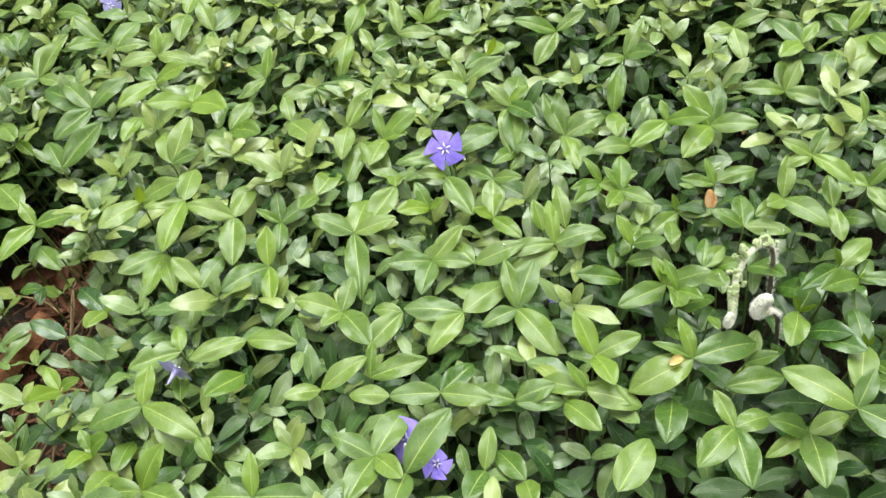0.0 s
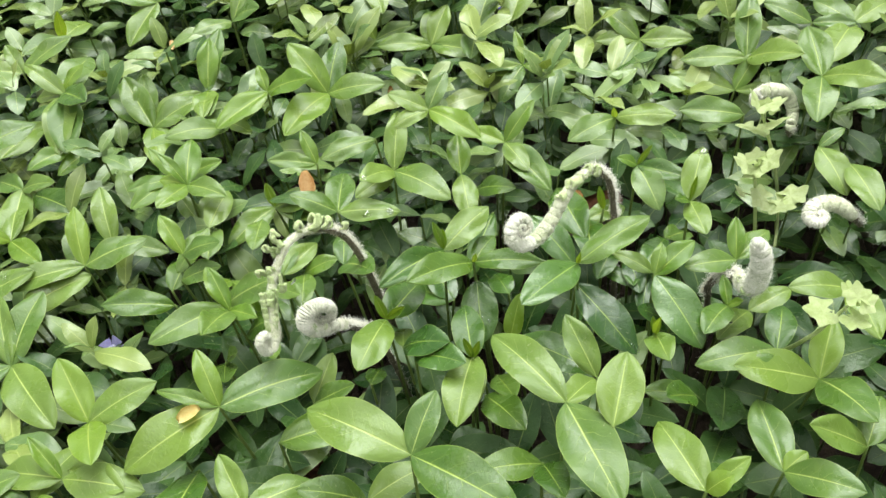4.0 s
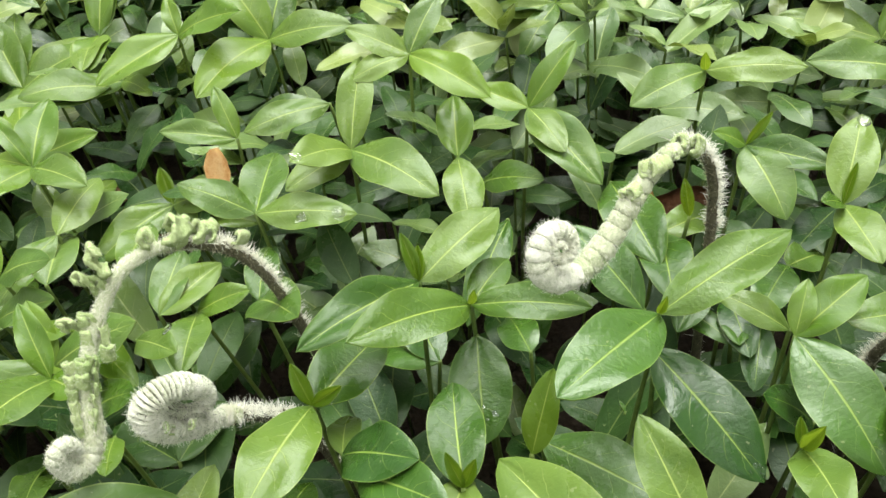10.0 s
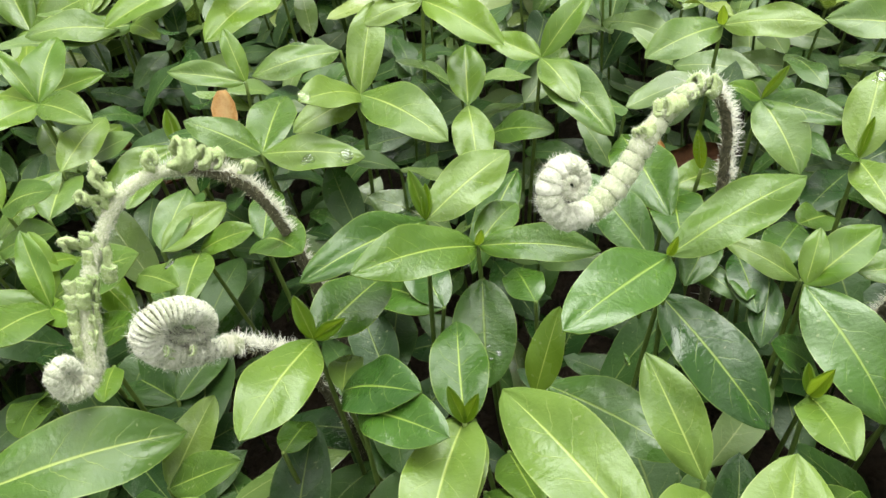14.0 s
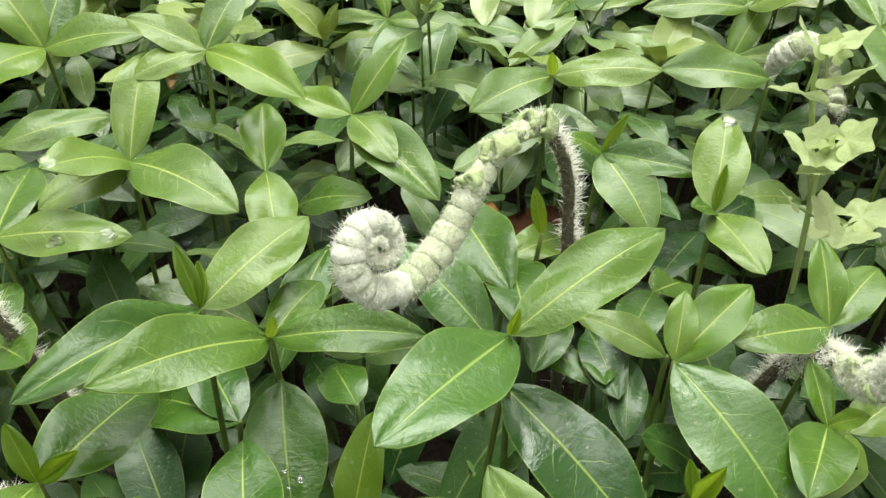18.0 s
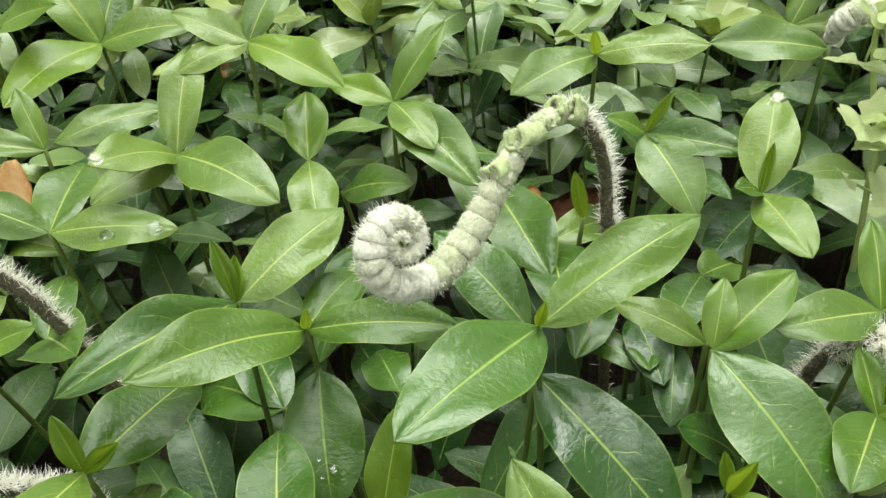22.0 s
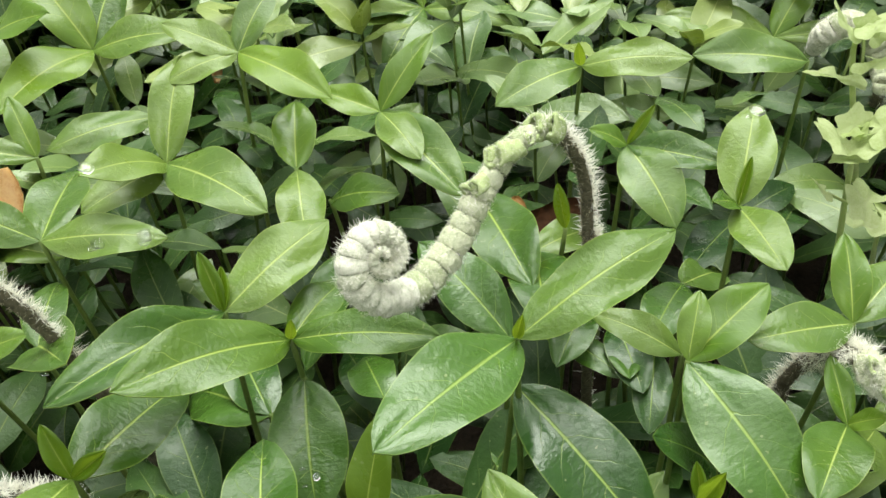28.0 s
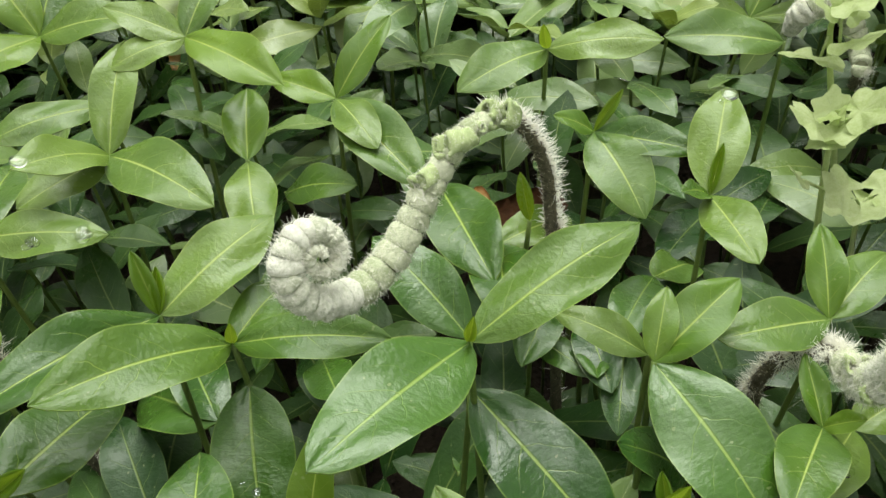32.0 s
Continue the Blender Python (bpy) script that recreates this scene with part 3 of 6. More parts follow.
sprig(0.0160, 0.5642, 0.1150, ("m", 61, -7, 40.3, 19.4, -20))
sprig(0.0553, 0.5611, 0.1150, ("y", -139, 8, 25.4, 11.6, 22))
sprig(0.0682, 0.5649, 0.1100, ("y", -132, 2, 27.3, 12.1, 20))
sprig(0.0347, 0.5398, 0.1050, ("g", -38, -4, 39.3, 18.0, -9))
sprig(0.0855, 0.4847, 0.1080, ("m", 99, 26, 33.1, 12.5, -5), ("m", -16, -10, 29.2, 11.8, -15))
sprig(0.0697, 0.4862, 0.1050, ("y", 105, 29, 23.7, 11.4, -4))
sprig(0.0457, 0.4479, 0.1100, ("m", 24, 2, 36.0, 17.2, -19))
sprig(0.1188, 0.4377, 0.1050, ("g", -180, 17, 33.0, 14.2, 17))
sprig(0.1149, 0.4520, 0.1000, ("g", 77, -10, 27.5, 13.0, -11))
sprig(0.3547, 0.2990, 0.0997, ("m", 84, -1, 32.8, 16.0, 7), ("m", -44, 23, 29.4, 14.6, -14), ("y", 23, 14, 11.9, 8.1, -6))
sprig(0.3850, 0.3344, 0.1001, ("m", 170, 20, 37.4, 18.3, 15), ("y", 56, 17, 27.6, 13.2, 2), ("m", -85, 29, 37.0, 17.8, -14))
sprig(0.3859, 0.2997, 0.1050, ("m", 168, 35, 28.5, 13.8, 16), ("m", 51, -1, 25.1, 12.2, 2))
sprig(0.3183, 0.2881, 0.1200, ("m", 100, -7, 33.7, 16.0, 8), ("y", 17, 26, 19.7, 7.8, -8), ("y", 1, 42, 12.1, 8.7, -12))
sprig(0.3703, 0.3450, 0.1100, ("m", 178, -1, 33.4, 14.4, 13), ("g", 61, -4, 25.9, 12.6, 2))
sprig(0.3753, 0.3791, 0.0928, ("m", -143, 14, 27.6, 13.2, 7), ("m", 17, 2, 23.6, 11.2, -10))
sprig(0.4123, 0.3680, 0.1100, ("m", 171, 8, 26.5, 12.5, 15), ("m", -93, 2, 28.0, 13.5, -11))
sprig(0.2657, 0.3111, 0.1200, ("g", -177, 14, 25.7, 12.3, 12), ("g", -82, 32, 25.1, 12.4, -5))
sprig(0.2521, 0.3543, 0.1050, ("g", -67, 23, 30.9, 14.8, -8))
sprig(0.3348, 0.3381, 0.1000, ("g", -154, 44, 24.2, 12.1, 14), ("g", 169, 14, 21.2, 10.2, 14))
sprig(-0.2397, 0.7663, 0.1300, ("m", -88, -1, 41.4, 19.4, 9), ("y", 82, 3, 31.7, 15.7, -12))
sprig(-0.3176, 0.7419, 0.1250, ("y", -139, 20, 32.8, 15.7, 25), ("m", 144, 32, 34.8, 14.3, 10))
sprig(-0.3020, 0.7300, 0.1250, ("y", 64, 5, 38.4, 18.2, -19), ("m", 10, -4, 31.1, 13.6, -22), ("m", 176, -4, 27.5, 13.3, 20))
sprig(-0.2580, 0.7131, 0.1250, ("y", 93, 32, 28.4, 11.2, -9), ("m", 90, -7, 41.8, 20.9, -11), ("m", -9, -13, 38.4, 15.9, -19), ("m", -152, 8, 33.2, 14.7, 23))
sprig(-0.2139, 0.7496, 0.1200, ("y", -99, -22, 55.9, 21.7, 11), ("m", 118, 26, 36.5, 16.9, 2), ("m", 60, 2, 40.5, 19.0, -18))
sprig(-0.3634, 0.6964, 0.1250, ("m", 85, 11, 42.7, 19.8, -14), ("m", -20, -7, 27.9, 13.2, -14), ("m", -169, 2, 34.0, 16.3, 21), ("m", 56, 23, 47.5, 13.3, -22))
sprig(-0.3009, 0.6461, 0.1250, ("g", 43, 14, 39.3, 16.3, -22), ("m", 138, 17, 36.8, 17.2, 6), ("g", 151, 5, 54.7, 25.7, 11), ("g", -127, -4, 41.4, 19.7, 21))
sprig(-0.2498, 0.6744, 0.1250, ("y", 5, 23, 35.0, 16.3, -24), ("y", -130, 2, 41.4, 17.2, 21), ("m", 132, 5, 26.4, 12.9, 6))
sprig(-0.2113, 0.6404, 0.1250, ("y", -158, 23, 37.1, 17.7, 23), ("m", 96, -7, 32.2, 15.5, -7), ("y", -36, 17, 49.4, 25.6, -13))
sprig(-0.1741, 0.6066, 0.1200, ("m", -103, 5, 44.3, 20.8, 13), ("m", 66, 5, 34.6, 16.7, -15), ("g", -34, 20, 40.2, 19.8, -14))
sprig(-0.2588, 0.6353, 0.1200, ("y", -100, 2, 31.4, 14.1, 14), ("m", -61, -16, 36.3, 16.1, 0))
sprig(-0.2160, 0.5733, 0.1200, ("m", 112, 5, 36.8, 17.3, -2), ("m", 10, 17, 24.7, 12.0, -21), ("m", 71, 23, 42.3, 18.3, -15))
sprig(-0.3133, 0.5849, 0.1150, ("m", 124, 8, 34.5, 16.4, -1), ("g", 51, 17, 49.8, 21.2, -21))
sprig(-0.1922, 0.5210, 0.1300, ("m", 91, -7, 39.5, 18.5, -10), ("y", -100, -4, 47.3, 18.2, 12), ("m", -161, 11, 29.5, 11.0, 19))
sprig(-0.1551, 0.5097, 0.1200, ("m", 170, 17, 37.1, 16.7, 15), ("m", 77, -1, 36.2, 17.4, -12), ("m", -86, -10, 41.5, 19.7, 7))
sprig(-0.2257, 0.5229, 0.1300, ("m", -126, 11, 38.2, 18.2, 19), ("m", 10, 23, 36.3, 17.3, -21), ("b", -36, 68, 24.3, 7.9, -147))
sprig(-0.2079, 0.4872, 0.1100, ("m", -140, 14, 35.3, 16.8, 19), ("y", -97, -1, 36.9, 15.4, 12), ("y", -67, -4, 38.9, 12.9, 3))
sprig(-0.1735, 0.4525, 0.1100, ("m", 136, 23, 31.6, 14.3, 4), ("m", 69, -1, 31.1, 15.2, -14), ("m", -90, -0, 33.9, 16.0, 9))
sprig(-0.1257, 0.4660, 0.1120, ("y", 93, 30, 29.7, 14.1, -6), ("m", -135, 14, 39.5, 18.7, 17), ("y", -79, 1, 33.9, 13.7, 4))
sprig(-0.1219, 0.5078, 0.1120, ("m", 98, 27, 24.0, 11.2, -4), ("m", -87, -4, 27.6, 12.8, 6), ("m", 30, 11, 30.0, 14.3, -18), ("y", 161, 29, 21.0, 7.2, 14))
sprig(-0.1286, 0.3979, 0.1200, ("m", -155, 8, 38.3, 14.9, 16), ("m", -6, -4, 33.9, 14.3, -13))
sprig(-0.0636, 0.4847, 0.1200, ("m", 161, 17, 33.1, 15.5, 14), ("m", 14, 8, 32.0, 13.5, -17), ("m", 79, -7, 37.4, 17.7, -8), ("m", -83, -10, 54.2, 17.4, 3))
sprig(-0.0082, 0.4575, 0.1150, ("m", -170, 14, 32.2, 15.3, 17), ("m", -10, 2, 28.6, 12.6, -15), ("m", 43, 21, 32.6, 14.0, -13), ("m", -102, 8, 32.4, 15.5, 6))
sprig(0.0210, 0.4527, 0.1150, ("m", 15, 11, 36.1, 15.1, -16), ("m", 128, 1, 24.7, 12.0, 9))
sprig(0.0352, 0.4936, 0.1150, ("m", 90, 2, 31.3, 14.7, -1), ("y", -170, 44, 18.4, 8.8, 24), ("y", -48, 1, 28.4, 12.4, -11))
sprig(0.0023, 0.5339, 0.1200, ("m", -63, -7, 40.5, 18.4, -6), ("y", 179, 17, 21.2, 9.4, 18))
sprig(-0.0100, 0.5031, 0.1200, ("y", 121, 33, 21.7, 9.9, 7), ("y", -151, 26, 27.3, 13.4, 19), ("y", -27, 44, 18.1, 8.9, -23))
sprig(-0.0685, 0.4192, 0.1150, ("m", 165, 11, 33.7, 16.1, 13), ("m", 72, 17, 26.3, 12.6, -9), ("m", -122, 23, 21.8, 10.4, 14), ("m", -55, 8, 38.5, 18.7, -4))
sprig(-0.0277, 0.4158, 0.1150, ("m", -132, -4, 36.9, 17.2, 12), ("m", 169, -1, 20.3, 10.4, 14))
sprig(0.0126, 0.4124, 0.1150, ("m", 43, -10, 40.7, 19.8, -12), ("m", 179, 11, 39.1, 17.5, 15), ("m", -128, -4, 37.8, 16.7, 10))
sprig(0.0475, 0.4154, 0.1100, ("m", -152, 1, 26.3, 12.6, 13), ("m", -57, -4, 43.4, 19.4, -8), ("m", 67, 17, 37.1, 17.5, -6), ("m", 100, 20, 35.9, 12.0, 2))
sprig(0.0764, 0.4655, 0.1150, ("y", 95, 32, 30.7, 11.0, 2), ("m", 10, 8, 32.1, 15.4, -16), ("m", -168, 2, 36.8, 13.6, 16))
sprig(-0.0756, 0.3568, 0.1200, ("m", -160, 18, 23.8, 11.3, 14), ("m", 32, 11, 34.7, 13.6, -14))
sprig(-0.0464, 0.3668, 0.1150, ("m", 14, 5, 37.9, 15.2, -14), ("y", 83, 29, 24.0, 7.2, -6))
sprig(-0.0015, 0.3497, 0.1200, ("m", -175, 8, 31.2, 14.6, 13), ("m", -12, 1, 31.9, 14.4, -12), ("g", 49, -10, 30.4, 14.5, -10))
sprig(-0.0334, 0.3529, 0.1150, ("m", 179, 5, 25.3, 12.6, 12))
sprig(0.0428, 0.3446, 0.1150, ("m", 170, 11, 28.8, 14.4, 12), ("m", 14, 11, 26.3, 14.4, -12))
sprig(0.0720, 0.3411, 0.1150, ("m", -180, 5, 29.1, 12.2, 12), ("m", -55, 20, 33.6, 15.8, -9), ("m", 60, -10, 29.0, 14.1, -5))
sprig(-0.0397, 0.3100, 0.1200, ("m", 64, -7, 37.4, 18.2, -9), ("m", 154, 11, 29.0, 13.8, 8), ("m", -111, 17, 36.1, 17.5, 9), ("m", -46, 20, 27.6, 13.3, -5))
sprig(-0.0213, 0.2985, 0.1200, ("m", 52, 14, 44.9, 19.1, -9), ("m", -102, 23, 30.5, 15.1, 7))
sprig(0.0229, 0.3029, 0.1100, ("m", 79, 17, 25.5, 10.8, -3), ("m", -112, 26, 29.8, 14.6, 6))
sprig(0.0457, 0.2955, 0.1100, ("m", 124, -16, 29.2, 14.3, 6), ("m", -80, 35, 27.6, 13.6, -2))
sprig(-0.0851, 0.7244, 0.1200, ("y", 69, 15, 36.6, 17.7, -12), ("y", -97, -13, 51.3, 17.7, 7))
sprig(-0.0615, 0.6944, 0.1200, ("m", 117, 27, 25.3, 11.3, 6), ("m", 53, -10, 36.3, 17.0, -17), ("m", -43, -10, 26.8, 12.7, -13))
sprig(-0.0384, 0.7099, 0.1250, ("m", 98, 27, 34.7, 12.3, -0), ("m", -5, -1, 32.8, 14.5, -21))
sprig(-0.0157, 0.7229, 0.1250, ("y", 148, 32, 22.4, 9.0, 18), ("y", 43, 36, 23.7, 11.2, -19), ("y", 3, 17, 27.0, 9.9, -23))
sprig(0.0175, 0.6419, 0.1200, ("m", 24, 17, 37.5, 14.0, -19), ("m", 117, 30, 22.5, 9.7, 8), ("m", -178, 11, 30.2, 14.3, 21))
sprig(0.0520, 0.5993, 0.1280, ("y", 141, 29, 22.8, 7.7, 16), ("y", 29, 32, 20.4, 8.8, -18), ("m", -90, -13, 46.0, 19.3, 0), ("g", -53, 14, 33.5, 16.8, -14))
sprig(0.0974, 0.6990, 0.1200, ("m", 24, 20, 30.2, 12.5, -19), ("m", -124, -17, 38.0, 17.5, 10), ("y", 174, 20, 38.8, 14.3, 23))
sprig(-0.1056, 0.6461, 0.1250, ("m", -4, -4, 48.4, 12.2, -20), ("m", -156, 2, 30.7, 13.6, 21), ("m", -30, -14, 34.6, 12.3, -15))
sprig(-0.0750, 0.5935, 0.1250, ("m", 57, 20, 37.5, 15.6, -14), ("m", -95, -4, 34.7, 16.3, 7))
sprig(-0.0464, 0.5809, 0.1200, ("y", 109, 33, 27.1, 9.0, 3), ("y", 33, 24, 35.1, 16.8, -18), ("y", 1, 13, 19.9, 8.2, -20), ("m", -105, 8, 34.4, 16.2, 9))
sprig(0.0085, 0.5481, 0.1300, ("g", 30, 2, 39.9, 18.9, -17), ("m", -166, 5, 43.8, 14.3, 19))
sprig(0.0947, 0.5913, 0.0978, ("m", 114, 26, 40.2, 17.0, 9), ("m", 20, 11, 36.0, 17.3, -17), ("y", -80, -4, 37.2, 14.5, -5))
sprig(0.1694, 0.5736, 0.1200, ("y", -144, -4, 37.1, 16.7, 13), ("y", -25, 23, 33.5, 16.2, -21), ("y", 102, 33, 17.2, 7.2, 8))
sprig(0.1325, 0.5960, 0.1128, ("m", 74, 24, 43.4, 13.8, -2), ("m", -92, 7, 30.7, 14.3, -3))
sprig(0.1416, 0.5583, 0.1120, ("m", -163, 14, 32.1, 15.4, 18))
sprig(0.1489, 0.6557, 0.1200, ("m", -153, 11, 27.5, 12.9, 18), ("m", -44, 32, 33.9, 16.5, -23), ("m", 56, 26, 37.7, 11.9, -9))
sprig(0.2688, 0.6143, 0.1046, ("m", 169, 2, 40.2, 13.5, 20), ("m", -40, 5, 34.8, 16.7, -20), ("m", 72, -1, 42.6, 19.9, 1))
sprig(0.2409, 0.6811, 0.1200, ("m", -160, 6, 26.2, 12.4, 18), ("m", 5, 20, 30.3, 14.0, -20), ("m", -86, -13, 35.1, 16.3, -8))
sprig(0.2890, 0.6518, 0.1200, ("m", 118, 5, 35.4, 16.8, 16), ("y", 47, 17, 23.8, 11.3, -7), ("y", -137, 11, 33.6, 15.3, 10))
sprig(0.2961, 0.6007, 0.1180, ("m", 66, 5, 40.9, 19.6, 0), ("m", -107, 2, 32.2, 15.1, -3))
sprig(0.3289, 0.6641, 0.1180, ("y", 37, 35, 28.6, 11.7, -10), ("m", 109, -4, 31.0, 14.9, 16))
sprig(0.3458, 0.6576, 0.1180, ("m", -121, -7, 52.8, 25.3, 2), ("m", -88, 14, 46.2, 21.3, -13))
sprig(-0.1888, 0.3533, 0.1200, ("y", 84, 22, 26.3, 12.6, -12), ("m", -163, -7, 36.2, 18.1, 14), ("m", -28, -10, 45.2, 17.3, -6))
sprig(-0.1730, 0.3938, 0.1180, ("m", -154, 10, 34.0, 14.5, 16), ("y", 104, 10, 20.0, 10.3, -6))
sprig(-0.1760, 0.2965, 0.1200, ("y", 51, 38, 31.5, 15.1, -17), ("m", 179, -13, 36.0, 17.4, 10), ("m", -20, 6, 32.6, 15.7, -6))
sprig(-0.1285, 0.3752, 0.1150, ("y", -124, 29, 33.9, 16.6, 17))
sprig(-0.1105, 0.2912, 0.1150, ("y", 94, 26, 26.0, 9.8, -7), ("m", -3, -1, 40.0, 14.8, -9), ("m", 177, -1, 29.6, 14.3, 9))
sprig(-0.1399, 0.3155, 0.1150, ("y", 124, 16, 17.5, 9.3, -1))
sprig(-0.1691, 0.3611, 0.1100, ("g", 106, -7, 25.6, 12.5, -6))
sprig(-0.2355, 0.4041, 0.1000, ("g", 151, 16, 30.7, 14.5, 6))
sprig(-0.2724, 0.4292, 0.0950, ("d", 162, 19, 29.0, 13.6, 8))
sprig(-0.3125, 0.5182, 0.1200, ("y", -114, 2, 38.7, 16.1, 19), ("y", 15, 2, 30.6, 14.0, -19), ("y", 129, 30, 21.9, 10.5, -0))
sprig(-0.3140, 0.5085, 0.1050, ("m", -43, -7, 31.4, 15.1, -2))
sprig(-0.3337, 0.5416, 0.1150, ("m", 135, -4, 47.8, 23.4, 2))
sprig(0.1603, 0.3081, 0.1350, ("m", -135, 8, 34.8, 16.8, 4), ("m", -89, 5, 36.7, 17.6, -6), ("m", 23, -16, 26.6, 13.0, -9), ("m", 111, 18, 22.2, 10.1, 9))
sprig(0.2016, 0.3075, 0.1250, ("m", -95, 14, 37.3, 17.6, -7), ("g", 171, 26, 25.8, 12.7, 13), ("m", 23, -3, 26.0, 12.6, -7), ("m", -155, -4, 29.0, 9.6, 7))
sprig(0.1353, 0.3428, 0.1100, ("g", -106, 17, 37.7, 18.4, -0))
sprig(0.0952, 0.2815, 0.1200, ("m", 56, -7, 40.1, 19.9, -4))
sprig(0.0848, 0.3518, 0.1150, ("m", -34, 8, 30.2, 14.4, -11))
sprig(0.2503, 0.3669, 0.1180, ("m", -111, 2, 35.4, 16.9, -4))
sprig(0.1674, 0.3483, 0.1100, ("g", 7, -1, 35.6, 17.3, -11))
sprig(-0.1527, 0.7604, 0.1300, ("m", -67, -16, 46.4, 21.5, -3), ("y", -107, 47, 32.3, 14.9, 29))
sprig(-0.1245, 0.6118, 0.1200, ("m", -53, 8, 42.9, 20.6, -7), ("m", 104, 15, 26.3, 12.4, -2))
sprig(-0.1514, 0.6639, 0.1250, ("y", 79, 33, 30.0, 9.3, -11), ("m", 131, -5, 28.2, 13.5, 9), ("m", -136, -7, 28.1, 11.4, 19))
sprig(-0.0950, 0.5256, 0.1200, ("m", 70, -13, 37.4, 18.3, -12), ("m", -108, 23, 27.0, 13.3, 14))
sprig(-0.0656, 0.5862, 0.1150, ("m", -58, -13, 44.1, 19.8, -6), ("m", -104, -10, 48.6, 16.4, 9))
sprig(-0.0355, 0.5277, 0.1200, ("m", -120, -4, 39.9, 19.1, 12), ("m", 96, -25, 25.3, 12.8, -2))
sprig(-0.4001, 0.7419, 0.1250, ("m", 94, 2, 34.5, 16.7, -12), ("m", 130, 9, 30.8, 14.6, 2))
sprig(-0.4293, 0.8105, 0.1250, ("m", -15, 23, 38.1, 19.1, -21), ("m", -82, 26, 40.6, 17.6, 16))
sprig(-0.3438, 0.7865, 0.1250, ("m", 156, -1, 40.1, 18.6, 15), ("m", -90, 17, 34.0, 16.6, 15))
sprig(-0.3654, 0.6240, 0.1150, ("m", -27, 36, 33.5, 13.6, -17), ("m", 134, -1, 34.9, 16.5, 3), ("y", -40, -11, 23.6, 10.8, -5))
sprig(-0.2202, 0.3286, 0.1100, ("y", -95, 41, 25.9, 12.2, 19), ("y", 3, 44, 25.2, 12.9, -19), ("y", 122, 23, 16.2, 7.8, -4))
sprig(-0.2002, 0.3144, 0.1100, ("g", 90, -22, 28.3, 13.6, -12), ("m", -102, 35, 29.8, 14.2, 17))
sprig(-0.2745, 0.3948, 0.0800, ("y", -103, 44, 36.2, 17.1, 23), ("y", 9, 25, 19.6, 9.4, -17), ("y", 129, 11, 22.1, 10.6, -2))
sprig(-0.2845, 0.3372, 0.0600, ("y", 162, -5, 10.0, 5.3, 6), ("y", 3, 35, 11.0, 5.5, -15), ("y", -71, 22, 11.7, 5.3, 11))
sprig(-0.3243, 0.4970, 0.0700, ("d", 175, -10, 21.7, 10.6, 14), ("y", -31, 2, 20.4, 9.9, -6), ("d", -74, 5, 19.1, 9.0, 9))
sprig(-0.2532, 0.4542, 0.0900, ("d", 139, 5, 32.3, 15.4, 3), ("m", 14, 35, 26.0, 12.8, -22), ("m", -95, 29, 27.9, 14.2, 17))


# ---- the rest of the bed: older leaves below, coloured darker for shade, and farther sprigs ----
def simple_blade(nu, nv, style):
    rows = blade_points(nu, nv, style)
    w = nv + 1
    quads = [(i * w + j, (i + 1) * w + j, (i + 1) * w + j + 1, i * w + j + 1) for i in range(nu) for j in range(nv)]
    a = np.array(rows)
    return a[:, :3], a[:, 3:], np.array(quads)


class Heap:
    """Gathers many leaves of one look into one mesh."""

    def __init__(self, kind):
        self.kind, self.verts, self.uvs, self.quads, self.count = kind, [], [], [], 0
        self.forms = [simple_blade(11, 4, (*s[:4], s[4] + 0.02)) for s in STYLES]

    def add(self, r, at, azimuth, pitch, length, width, roll):
        pts, uv, quads = r.choice(self.forms)
        m = np.array(leaf_turn(azimuth, pitch, roll))
        self.verts.append((pts * (length, width, length)) @ m.T + at)
        self.uvs.append(uv)
        self.quads.append(quads + self.count)
        self.count += len(pts)

    def build(self, name, label):
        mesh = bpy.data.meshes.new(name)
        v, q, uv = np.concatenate(self.verts), np.concatenate(self.quads), np.concatenate(self.uvs)
        mesh.from_pydata(v.tolist(), [], q.tolist())
        layer = mesh.uv_layers.new(name="UVMap")
        layer.data.foreach_set("uv", uv[q.ravel()].ravel())
        mesh.polygons.foreach_set("use_smooth", [True] * len(mesh.polygons))
        mesh.materials.append(UNDER[self.kind])
        return tagged(new(name, mesh), label, "periwinkle", "", "stuff")


BARE = [((-0.3609, 0.4654, 0.0000), 0.090, 0.100), ((-0.3502, 0.5766, 0.0200), 0.035, 0.05), ((-0.3226, 0.5174, 0.0200), 0.045, 0.06), ((-0.3180, 0.3850, 0.0200), 0.055, 0.06), ((-0.2950, 0.4450, 0.0200), 0.035, 0.045), ((-0.3330, 0.5860, 0.0200), 0.03, 0.035)]


def bare(x, y):
    return any(((x - c[0]) / a) ** 2 + ((y - c[1]) / b) ** 2 < 1 for c, a, b in BARE)


